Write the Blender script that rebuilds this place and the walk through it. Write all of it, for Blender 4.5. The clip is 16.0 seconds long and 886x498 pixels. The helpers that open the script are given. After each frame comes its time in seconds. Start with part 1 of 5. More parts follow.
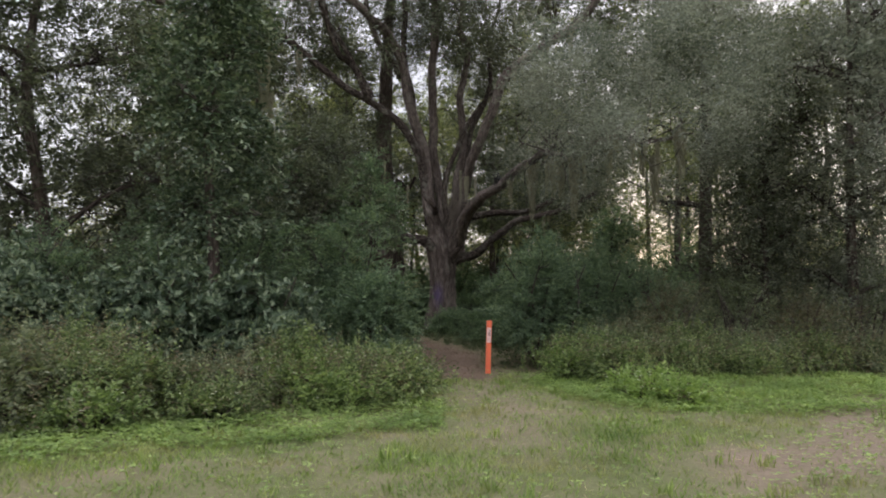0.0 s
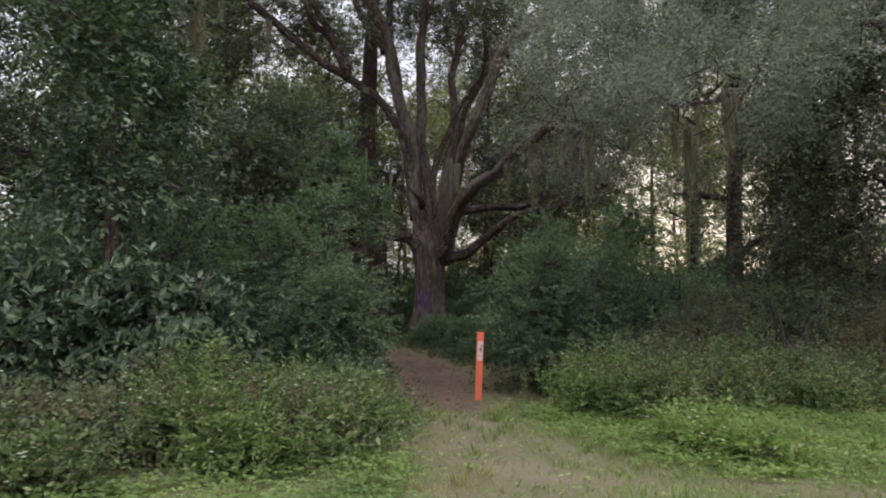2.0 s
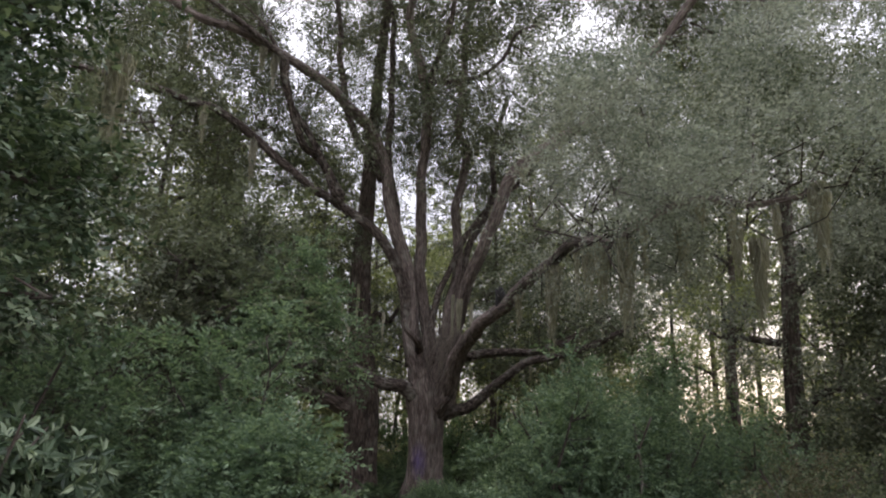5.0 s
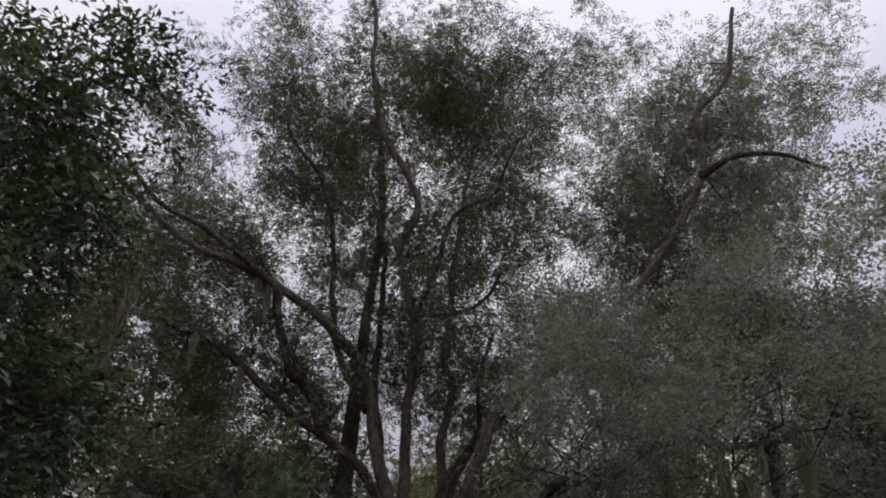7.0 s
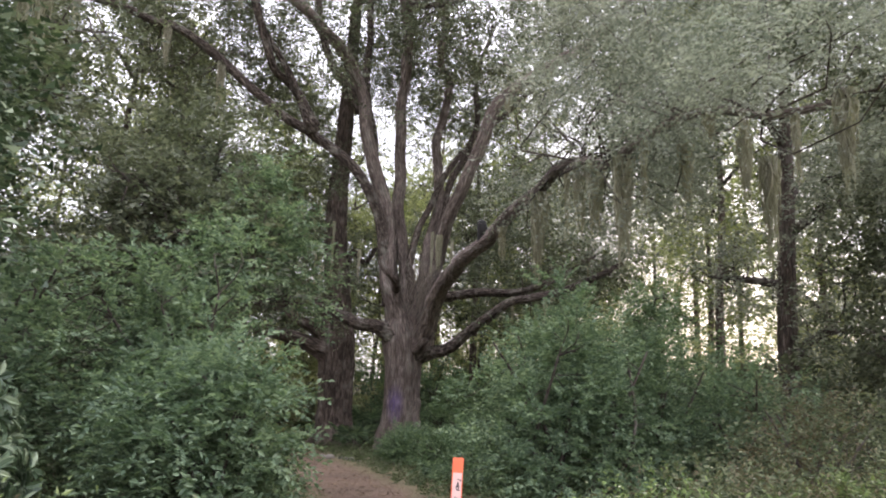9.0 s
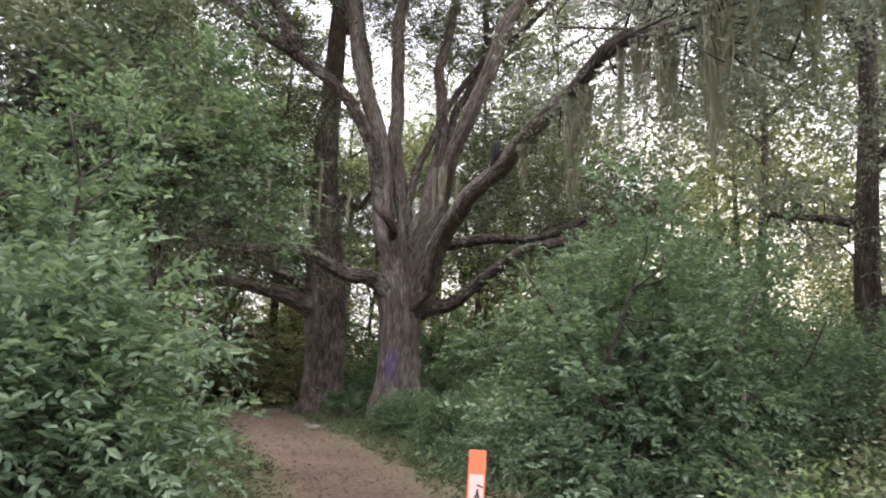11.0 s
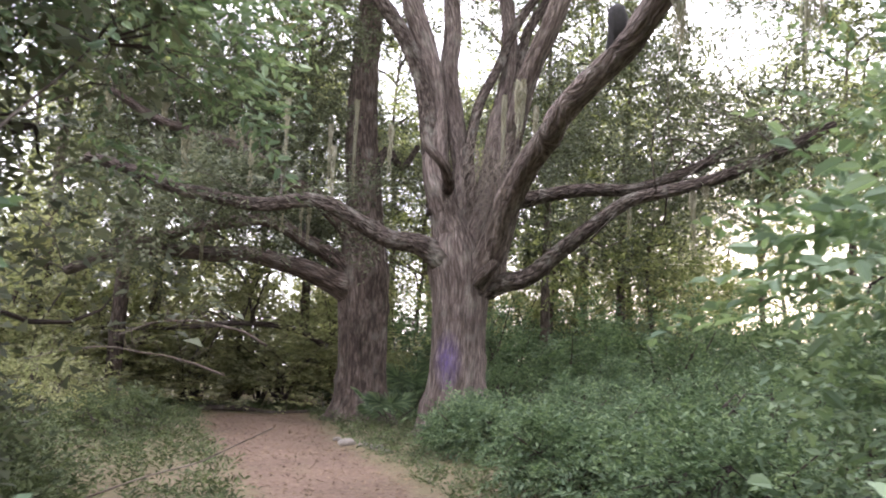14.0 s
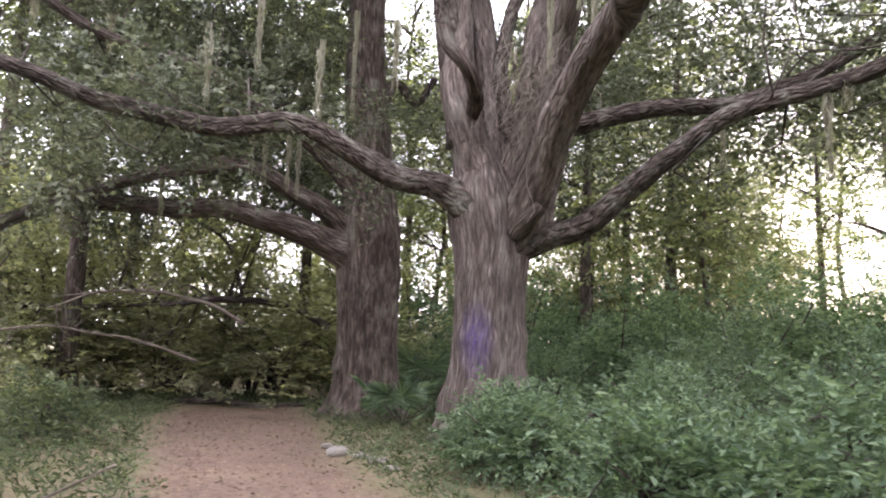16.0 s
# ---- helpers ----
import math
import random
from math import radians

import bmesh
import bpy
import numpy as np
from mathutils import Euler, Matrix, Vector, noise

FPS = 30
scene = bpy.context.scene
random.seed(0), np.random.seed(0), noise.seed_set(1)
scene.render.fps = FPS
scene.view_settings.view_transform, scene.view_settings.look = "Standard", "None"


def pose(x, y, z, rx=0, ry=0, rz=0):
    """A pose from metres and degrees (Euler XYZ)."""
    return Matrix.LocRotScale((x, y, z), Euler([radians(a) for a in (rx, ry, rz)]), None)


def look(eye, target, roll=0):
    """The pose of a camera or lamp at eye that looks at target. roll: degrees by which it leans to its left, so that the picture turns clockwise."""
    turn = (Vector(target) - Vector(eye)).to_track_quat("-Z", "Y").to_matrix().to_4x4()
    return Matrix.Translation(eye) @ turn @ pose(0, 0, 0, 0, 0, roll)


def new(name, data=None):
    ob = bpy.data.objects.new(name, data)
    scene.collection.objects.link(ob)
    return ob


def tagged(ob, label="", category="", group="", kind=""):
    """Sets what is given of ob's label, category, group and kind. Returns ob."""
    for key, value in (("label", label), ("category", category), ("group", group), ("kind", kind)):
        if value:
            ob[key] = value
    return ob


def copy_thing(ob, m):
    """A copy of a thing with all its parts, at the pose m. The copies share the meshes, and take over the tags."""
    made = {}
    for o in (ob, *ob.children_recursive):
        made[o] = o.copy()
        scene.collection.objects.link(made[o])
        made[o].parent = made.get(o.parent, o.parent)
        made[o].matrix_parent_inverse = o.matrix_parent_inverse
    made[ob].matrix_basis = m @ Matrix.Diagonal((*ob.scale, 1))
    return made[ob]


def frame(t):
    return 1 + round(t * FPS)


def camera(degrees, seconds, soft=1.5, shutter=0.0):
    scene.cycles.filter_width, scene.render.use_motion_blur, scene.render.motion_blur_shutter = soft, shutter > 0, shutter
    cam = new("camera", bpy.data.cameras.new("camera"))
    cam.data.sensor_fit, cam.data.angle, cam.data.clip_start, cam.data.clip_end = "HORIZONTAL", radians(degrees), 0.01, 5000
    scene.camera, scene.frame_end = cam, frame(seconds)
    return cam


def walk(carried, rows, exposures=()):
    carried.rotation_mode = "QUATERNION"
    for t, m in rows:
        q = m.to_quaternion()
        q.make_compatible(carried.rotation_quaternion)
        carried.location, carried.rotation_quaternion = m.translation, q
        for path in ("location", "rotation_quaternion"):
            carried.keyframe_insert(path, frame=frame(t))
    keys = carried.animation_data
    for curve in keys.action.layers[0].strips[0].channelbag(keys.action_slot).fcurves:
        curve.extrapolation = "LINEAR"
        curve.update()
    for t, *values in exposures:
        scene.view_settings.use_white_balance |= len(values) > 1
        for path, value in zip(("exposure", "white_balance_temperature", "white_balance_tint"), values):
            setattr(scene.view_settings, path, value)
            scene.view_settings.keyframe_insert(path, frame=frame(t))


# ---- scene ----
cam = camera(59.0, 16.0, soft=2.0, shutter=0.25)
METRES, EYE, TILT, LEAN, TURN = 20.0, 1.5, 3.5, 0.0, 0.0
ROWS = [
    (0.0, 0.0, 0.0, 0.0, 0.0, 0.0, -0.0),
    (0.5, 0.0052, 0.0426, -0.002, -0.07, -0.09, -0.31),
    (1.0, 0.0072, 0.0864, -0.0046, -0.4, 0.2, -0.53),
    (1.5, 0.0091, 0.1322, -0.0088, -0.44, 0.34, -0.74),
    (2.0, 0.0116, 0.1753, -0.0122, -0.44, 0.44, -0.74),
    (2.5, 0.0168, 0.2193, -0.0135, -0.49, 0.42, -0.77),
    (3.0, 0.0209, 0.2579, -0.0158, -0.49, 0.54, -0.82),
    (5.5, 0.0243, 0.3468, -0.0168, -0.0, 16.22, -1.79),
    (6.0, 0.0234, 0.3418, -0.0173, -0.74, 20.81, -2.07),
    (6.5, 0.0229, 0.3356, -0.0175, -1.05, 25.32, -2.33),
    (7.0, 0.0227, 0.3306, -0.0181, -1.35, 28.46, -2.46),
    (7.5, 0.022, 0.333, -0.0182, -1.24, 28.14, -2.4),
    (8.0, 0.021, 0.3489, -0.0191, -0.89, 18.44, -3.0),
    (8.5, 0.0203, 0.3675, -0.0241, -0.88, 10.0, -2.49),
    (9.0, 0.0281, 0.3994, -0.0258, -1.36, 8.08, -2.17),
    (9.5, 0.0283, 0.4344, -0.0282, -1.39, 7.6, -2.34),
    (10.0, 0.0339, 0.4767, -0.0322, -1.35, 6.4, -2.37),
    (12.5, 0.0173, 0.656, -0.0399, -0.65, 5.3, -2.3),
    (13.0, 0.0155, 0.6983, -0.0438, 0.26, 5.31, -2.34),
    (13.5, 0.013, 0.7348, -0.0476, 1.55, 5.42, -2.12),
    (14.0, 0.0094, 0.7778, -0.0528, 1.97, 5.34, -2.19),
    (14.5, 0.0091, 0.8209, -0.0556, 2.01, 5.34, -1.92),
    (15.0, 0.0056, 0.8679, -0.0586, 2.15, 4.97, -1.84),
    (15.5, 0.0043, 0.9117, -0.0629, 2.5, 4.82, -1.74),
    (16.0, 0.0, 0.9566, -0.0675, 3.48, 4.43, -1.9),
]
EXPOSURES = [(0, 0.82, 6550, 7), (1.5, 0.7, 6500, 8), (2.2, 0.95, 6400, 9), (3, 1.46, 6350, 10), (5.5, 0.78, 6450, 11), (7.2, -0.27, 6500, 11), (8, 0.42, 6500, 12), (8.5, 1.45, 6500, 12), (9, 1.95, 6450, 12), (10, 2.05, 6450, 11), (12.5, 2.45, 6650, 7), (13.5, 2.77, 6500, 12), (14.5, 2.77, 6350, 16), (16, 2.85, 6400, 16)]
walk(cam, [(t, pose(0, 0, EYE, TILT, LEAN, TURN) @ pose(METRES * x, METRES * y, METRES * z, 90 + pitch, roll, yaw)) for t, x, y, z, yaw, pitch, roll in ROWS], EXPOSURES)

# ---- world and sun: an overcast evening, the low sun ahead and to the right ----
SUN_AZ, SUN_EL = radians(19), radians(9)
world = bpy.data.worlds.new("world")
scene.world = world
world.use_nodes = True
wn, wl = world.node_tree.nodes, world.node_tree.links
sky = wn.new("ShaderNodeTexSky")
sky.sky_type, sky.sun_disc = "NISHITA", False
sky.sun_elevation, sky.sun_rotation = SUN_EL, SUN_AZ
dim = wn.new("ShaderNodeVectorMath")
dim.operation = "SCALE"
dim.inputs["Scale"].default_value = 0.10
coord = wn.new("ShaderNodeTexCoord")
cloud_noise = wn.new("ShaderNodeTexNoise")
cloud_noise.inputs["Scale"].default_value = 2.6
cloud_noise.inputs["Detail"].default_value = 6
ramp = wn.new("ShaderNodeValToRGB")
ramp.color_ramp.elements[0].position, ramp.color_ramp.elements[0].color = 0.35, (0.70, 0.70, 0.84, 1)
ramp.color_ramp.elements[1].position, ramp.color_ramp.elements[1].color = 0.65, (1.0, 0.97, 1.02, 1)
cover = wn.new("ShaderNodeMix")
cover.data_type = "RGBA"
cover.inputs["Factor"].default_value = 0.85
wl.new(sky.outputs[0], dim.inputs[0])
wl.new(coord.outputs["Generated"], cloud_noise.inputs["Vector"])
wl.new(cloud_noise.outputs["Fac"], ramp.inputs[0])
wl.new(dim.outputs[0], cover.inputs["A"])
wl.new(ramp.outputs[0], cover.inputs["B"])
wl.new(cover.outputs["Result"], wn["Background"].inputs["Color"])
# an overcast sky is about three times as bright overhead as at the horizon
xyz = wn.new("ShaderNodeSeparateXYZ")
wl.new(coord.outputs["Generated"], xyz.inputs[0])
lift = wn.new("ShaderNodeMath")
lift.operation, lift.use_clamp = "POWER", True
lift.inputs[1].default_value = 1.7
wl.new(xyz.outputs["Z"], lift.inputs[0])
vault = wn.new("ShaderNodeMapRange")
vault.inputs["To Min"].default_value, vault.inputs["To Max"].default_value = 0.64, 2.0
wl.new(lift.outputs[0], vault.inputs["Value"])
wl.new(vault.outputs[0], wn["Background"].inputs["Strength"])
sun = new("sun", bpy.data.lights.new("sun", "SUN"))
sun.data.energy, sun.data.angle, sun.data.color = 0.8, radians(14), (1.0, 0.86, 0.7)
sun.matrix_world = look((30 * math.sin(SUN_AZ), 30 * math.cos(SUN_AZ), 30 * math.tan(SUN_EL)), (0, 0, 0))


# ---- materials ----
def material(name):
    m = bpy.data.materials.new(name)
    m.use_nodes = True
    return m, m.node_tree.nodes, m.node_tree.links, m.node_tree.nodes["Principled BSDF"]


def noise_node(n, l, scale, detail=4, vector=None, rough=0.6):
    t = n.new("ShaderNodeTexNoise")
    t.inputs["Scale"].default_value, t.inputs["Detail"].default_value, t.inputs["Roughness"].default_value = scale, detail, rough
    if vector:
        l.new(vector, t.inputs["Vector"])
    return t.outputs["Fac"]


def ramp_node(n, l, fac, stops):
    r = n.new("ShaderNodeValToRGB")
    while len(r.color_ramp.elements) < len(stops):
        r.color_ramp.elements.new(0.5)
    for e, (p, c) in zip(r.color_ramp.elements, stops):
        e.position, e.color = p, (*c, 1)
    l.new(fac, r.inputs[0])
    return r.outputs["Color"]


def mix_node(n, l, fac, a, b, blend="MIX"):
    m = n.new("ShaderNodeMix")
    m.data_type, m.blend_type = "RGBA", blend
    for key, v in (("Factor", fac), ("A", a), ("B", b)):
        if isinstance(v, (float, int)):
            m.inputs[key].default_value = v
        elif isinstance(v, tuple):
            m.inputs[key].default_value = (*v, 1)
        else:
            l.new(v, m.inputs[key])
    return m.outputs["Result"]


def leaf_material(name, dark, mid, light, through_share=0.3, rough=0.45, straw=None, glow=(1.42, 1.5, 0.85)):
    """Leaf blades: each blade its own shade, brighter and duller patches over the crown, some light let through."""
    m, n, l, b = material(name)
    geo = n.new("ShaderNodeNewGeometry")
    obj = n.new("ShaderNodeTexCoord").outputs["Object"]
    shade = ramp_node(n, l, geo.outputs["Random Per Island"], [(0.0, dark), (0.55, mid), (1.0, light)])
    patch = ramp_node(n, l, noise_node(n, l, 0.9, 3, obj), [(0.3, (0.62, 0.66, 0.6)), (0.7, (1.2, 1.15, 1.05))])
    col = mix_node(n, l, 1.0, shade, patch, "MULTIPLY")
    if straw:
        dry = ramp_node(n, l, noise_node(n, l, 0.8, 5, obj, 0.65), [(0.48, (0, 0, 0)), (0.68, (0.75, 0.75, 0.75))])
        col = mix_node(n, l, dry, col, straw)
    l.new(col, b.inputs["Base Color"])
    b.inputs["Roughness"].default_value = rough
    b.inputs["Specular IOR Level"].default_value = 0.22
    tr = n.new("ShaderNodeBsdfTranslucent")
    l.new(mix_node(n, l, 1.0, col, glow, "MULTIPLY"), tr.inputs["Color"])
    mix = n.new("ShaderNodeMixShader")
    mix.inputs[0].default_value = through_share
    l.new(b.outputs[0], mix.inputs[1])
    l.new(tr.outputs[0], mix.inputs[2])
    l.new(mix.outputs[0], n["Material Output"].inputs["Surface"])
    return m


def bark_material(name, dark, mid, light, ridge=34.0, depth=0.9, lichen=0.3, grain=1.7):
    """Stringy furrowed bark running along the limb (u round it, v along it, in metres), with grey lichen."""
    m, n, l, b = material(name)
    uv = n.new("ShaderNodeUVMap").outputs[0]
    obj = n.new("ShaderNodeTexCoord").outputs["Object"]
    st = n.new("ShaderNodeMapping")
    st.inputs["Scale"].default_value = (ridge, grain * 2, 1)
    l.new(uv, st.inputs["Vector"])
    f1 = noise_node(n, l, 1.0, 6, st.outputs[0], 0.65)
    f2 = noise_node(n, l, 3.0, 5, obj)
    f3 = n.new("ShaderNodeTexVoronoi")
    f3.feature = "DISTANCE_TO_EDGE"
    f3.inputs["Scale"].default_value = 1.0
    st2 = n.new("ShaderNodeMapping")
    st2.inputs["Scale"].default_value = (ridge * 0.6, grain * 1.4, 1)
    warp = n.new("ShaderNodeVectorMath")
    l.new(uv, warp.inputs[0])
    wob = n.new("ShaderNodeTexNoise")
    wob.inputs["Scale"].default_value = 5
    l.new(uv, wob.inputs["Vector"])
    soft_wob = n.new("ShaderNodeVectorMath")
    soft_wob.operation = "SCALE"
    soft_wob.inputs["Scale"].default_value = 0.09
    l.new(wob.outputs["Color"], soft_wob.inputs[0])
    l.new(soft_wob.outputs[0], warp.inputs[1])
    l.new(warp.outputs[0], st2.inputs["Vector"])
    l.new(st2.outputs[0], f3.inputs["Vector"])
    crack = ramp_node(n, l, f3.outputs["Distance"], [(0.02, (0.28, 0.26, 0.25)), (0.22, (1, 1, 1))])
    col = ramp_node(n, l, f1, [(0.36, dark), (0.5, mid), (0.66, light)])
    col = mix_node(n, l, 0.45, col, crack, "MULTIPLY")
    spots = ramp_node(n, l, f2, [(0.52, (0, 0, 0)), (0.68, (lichen, lichen, lichen))])
    col = mix_node(n, l, spots, col, (0.30, 0.31, 0.27))
    big = ramp_node(n, l, noise_node(n, l, 0.7, 2, obj), [(0.3, (0.75, 0.72, 0.7)), (0.7, (1.15, 1.12, 1.1))])
    col = mix_node(n, l, 1.0, col, big, "MULTIPLY")
    st3 = n.new("ShaderNodeMapping")
    st3.inputs["Scale"].default_value = (9.0, 1.1, 1)
    l.new(warp.outputs[0], st3.inputs["Vector"])
    strip = noise_node(n, l, 1.0, 3, st3.outputs[0], 0.55)
    col = mix_node(n, l, 1.0, col, ramp_node(n, l, strip, [(0.34, (0.66, 0.63, 0.61)), (0.5, (0.95, 0.92, 0.9)), (0.66, (1.2, 1.19, 1.18))]), "MULTIPLY")
    l.new(col, b.inputs["Base Color"])
    b.inputs["Roughness"].default_value = 0.9
    b.inputs["Specular IOR Level"].default_value = 0.2
    bump = n.new("ShaderNodeBump")
    bump.inputs["Strength"].default_value, bump.inputs["Distance"].default_value = depth, 0.04
    relief = n.new("ShaderNodeMath")
    l.new(f1, relief.inputs[0])
    l.new(crack, relief.inputs[1])
    l.new(relief.outputs[0], bump.inputs["Height"])
    l.new(bump.outputs[0], b.inputs["Normal"])
    return m, n, l, b, col


M_OAK_BARK, *_ = bark_material("oak_bark", (0.05, 0.041, 0.035), (0.12, 0.098, 0.085), (0.225, 0.192, 0.17))
M_LIMB_BARK, *_ = bark_material("limb_bark", (0.032, 0.026, 0.022), (0.095, 0.079, 0.069), (0.21, 0.185, 0.165), 26, 0.9, 0.45, 3.2)
M_TWIG, *_ = bark_material("twig_bark", (0.03, 0.025, 0.022), (0.085, 0.07, 0.062), (0.19, 0.165, 0.15), 60, 0.4, 0.5)
M_PALE_TWIG, *_ = bark_material("dead_wood", (0.16, 0.14, 0.12), (0.3, 0.27, 0.23), (0.45, 0.42, 0.37), 60, 0.4, 0.1)
M_BLAZED_BARK, _n, _l, _b, _c = bark_material("oak_bark_with_paint_blaze", (0.09, 0.076, 0.068), (0.195, 0.166, 0.15), (0.33, 0.29, 0.265))
# a worn violet paint blaze on the front of the trunk
_map = _n.new("ShaderNodeMapping")
_map.inputs["Location"].default_value, _map.inputs["Scale"].default_value = (0.36, 0.96, -2.35), (3.6, 2.0, 1.7)
_sph = _n.new("ShaderNodeTexGradient")
_sph.gradient_type = "SPHERICAL"
_l.new(_n.new("ShaderNodeTexCoord").outputs["Object"], _map.inputs["Vector"])
_l.new(_map.outputs[0], _sph.inputs["Vector"])
_worn = _n.new("ShaderNodeMath")
_worn.operation, _worn.use_clamp = "MULTIPLY", True
_l.new(_sph.outputs["Fac"], _worn.inputs[0])
_l.new(ramp_node(_n, _l, noise_node(_n, _l, 7, 5, _map.outputs[0]), [(0.3, (0.1, 0.1, 0.1)), (0.7, (0.5, 0.5, 0.5))]), _worn.inputs[1])
_l.new(mix_node(_n, _l, _worn.outputs[0], _c, (0.16, 0.10, 0.42)), _b.inputs["Base Color"])

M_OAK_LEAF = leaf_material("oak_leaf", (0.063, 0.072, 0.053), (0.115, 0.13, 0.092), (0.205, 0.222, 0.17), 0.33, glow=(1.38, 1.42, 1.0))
# paler copy of the oak leaf: light on the right-hand foliage put into colour
M_LIT_LEAF = leaf_material("lit_leaf", (0.125, 0.138, 0.122), (0.225, 0.242, 0.212), (0.33, 0.347, 0.305), 0.42, glow=(1.35, 1.38, 1.15))
M_LAUREL_LEAF = leaf_material("laurel_leaf", (0.035, 0.055, 0.036), (0.10, 0.142, 0.092), (0.27, 0.32, 0.225), 0.13, 0.34)
M_SAPLING_LEAF = leaf_material("sapling_leaf", (0.085, 0.127, 0.09), (0.155, 0.215, 0.15), (0.255, 0.33, 0.235), 0.36, 0.48)
M_SHRUB_LEAF = leaf_material("shrub_leaf", (0.07, 0.108, 0.072), (0.14, 0.2, 0.132), (0.235, 0.31, 0.205), 0.36, 0.5)
M_WEED_LEAF = leaf_material("weed_leaf", (0.06, 0.085, 0.04), (0.165, 0.22, 0.10), (0.31, 0.37, 0.19), 0.33)
M_WEED_BRIGHT = leaf_material("bright_weed_leaf", (0.07, 0.10, 0.042), (0.17, 0.24, 0.092), (0.31, 0.39, 0.175), 0.34)
M_WEED_GREY = leaf_material("grey_weed_leaf", (0.07, 0.085, 0.055), (0.155, 0.18, 0.115), (0.27, 0.295, 0.2), 0.3, 0.6)
M_DRY_LEAF = leaf_material("dry_weed_leaf", (0.10, 0.085, 0.06), (0.17, 0.145, 0.105), (0.26, 0.225, 0.165), 0.3, 0.8)
M_CLOVER = leaf_material("clover_leaf", (0.15, 0.225, 0.075), (0.25, 0.345, 0.125), (0.36, 0.45, 0.19), 0.4)
M_GRASS = leaf_material("grass_blade", (0.105, 0.17, 0.05), (0.195, 0.275, 0.085), (0.32, 0.385, 0.15), 0.4, straw=(0.38, 0.31, 0.19))
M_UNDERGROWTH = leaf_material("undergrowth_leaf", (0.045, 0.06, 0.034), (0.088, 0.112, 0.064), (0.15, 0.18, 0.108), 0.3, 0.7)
M_LITTER = leaf_material("leaf_litter", (0.10, 0.07, 0.05), (0.19, 0.135, 0.10), (0.32, 0.24, 0.18), 0.05, 0.85)
# leaf of the far trees, paled and greyed to stand in for haze
M_HAZY_LEAF = leaf_material("hazy_far_leaf", (0.10, 0.112, 0.07), (0.19, 0.21, 0.13), (0.31, 0.33, 0.205), 0.48)
M_STRAW = leaf_material("straw", (0.22, 0.17, 0.11), (0.36, 0.29, 0.2), (0.5, 0.42, 0.3), 0.1, 0.8)
M_MOSS = leaf_material("spanish_moss", (0.17, 0.165, 0.14), (0.25, 0.24, 0.205), (0.34, 0.33, 0.285), 0.3, 0.9)
# back brush leaf: luminous haze put into the colour as a pale grey
M_HAZY_BRUSH = leaf_material("hazy_brush_leaf", (0.16, 0.165, 0.115), (0.29, 0.295, 0.21), (0.43, 0.43, 0.32), 0.5, 0.7)
M_FLOWER = leaf_material("white_petal", (0.7, 0.7, 0.66), (0.78, 0.78, 0.74), (0.85, 0.85, 0.8), 0.3, 0.7)


def ground_material():
    m, n, l, b = material("ground_soil")
    obj = n.new("ShaderNodeTexCoord").outputs["Object"]
    at = n.new("ShaderNodeAttribute")
    at.attribute_name = "trail"
    soil = ramp_node(n, l, noise_node(n, l, 16, 8, obj, 0.75), [(0.25, (0.085, 0.06, 0.045)), (0.5, (0.175, 0.127, 0.098)), (0.78, (0.30, 0.232, 0.182))])
    soil = mix_node(n, l, 1.0, soil, ramp_node(n, l, noise_node(n, l, 0.8, 3, obj), [(0.3, (0.8, 0.78, 0.76)), (0.7, (1.15, 1.1, 1.08))]), "MULTIPLY")
    thatch = ramp_node(n, l, noise_node(n, l, 24, 8, obj, 0.7), [(0.25, (0.06, 0.075, 0.028)), (0.5, (0.13, 0.15, 0.06)), (0.8, (0.27, 0.25, 0.14))])
    patch = ramp_node(n, l, noise_node(n, l, 0.55, 4, obj), [(0.4, (0, 0, 0)), (0.66, (0.75, 0.75, 0.75))])
    thatch = mix_node(n, l, patch, thatch, (0.24, 0.20, 0.13))
    edge = n.new("ShaderNodeMath")
    edge.operation = "MULTIPLY_ADD"
    edge.inputs[1].default_value, edge.inputs[2].default_value = 0.7, -0.35
    l.new(noise_node(n, l, 3.5, 6, obj), edge.inputs[0])
    add = n.new("ShaderNodeMath")
    add.use_clamp = True
    l.new(at.outputs["Fac"], add.inputs[0])
    l.new(edge.outputs[0], add.inputs[1])
    dry = n.new("ShaderNodeAttribute")
    dry.attribute_name = "dry"
    sand = ramp_node(n, l, noise_node(n, l, 20, 8, obj, 0.75), [(0.25, (0.135, 0.10, 0.072)), (0.5, (0.245, 0.19, 0.14)), (0.78, (0.37, 0.3, 0.225))])
    soil = mix_node(n, l, dry.outputs["Fac"], soil, sand)
    l.new(mix_node(n, l, add.outputs[0], thatch, soil), b.inputs["Base Color"])
    b.inputs["Roughness"].default_value = 0.95
    b.inputs["Specular IOR Level"].default_value = 0.15
    bump = n.new("ShaderNodeBump")
    bump.inputs["Strength"].default_value, bump.inputs["Distance"].default_value = 0.7, 0.03
    l.new(noise_node(n, l, 30, 8, obj, 0.7), bump.inputs["Height"])
    l.new(bump.outputs[0], b.inputs["Normal"])
    return m


M_GROUND = ground_material()


def painted(name, colour, rough, wear=0.15):
    m, n, l, b = material(name)
    obj = n.new("ShaderNodeTexCoord").outputs["Object"]
    dirt = ramp_node(n, l, noise_node(n, l, 14, 6, obj), [(0.45, (0, 0, 0)), (0.75, (wear * 3, wear * 3, wear * 3))])
    l.new(mix_node(n, l, dirt, colour, tuple(c * 0.55 + 0.05 for c in colour)), b.inputs["Base Color"])
    b.inputs["Roughness"].default_value = rough
    return m


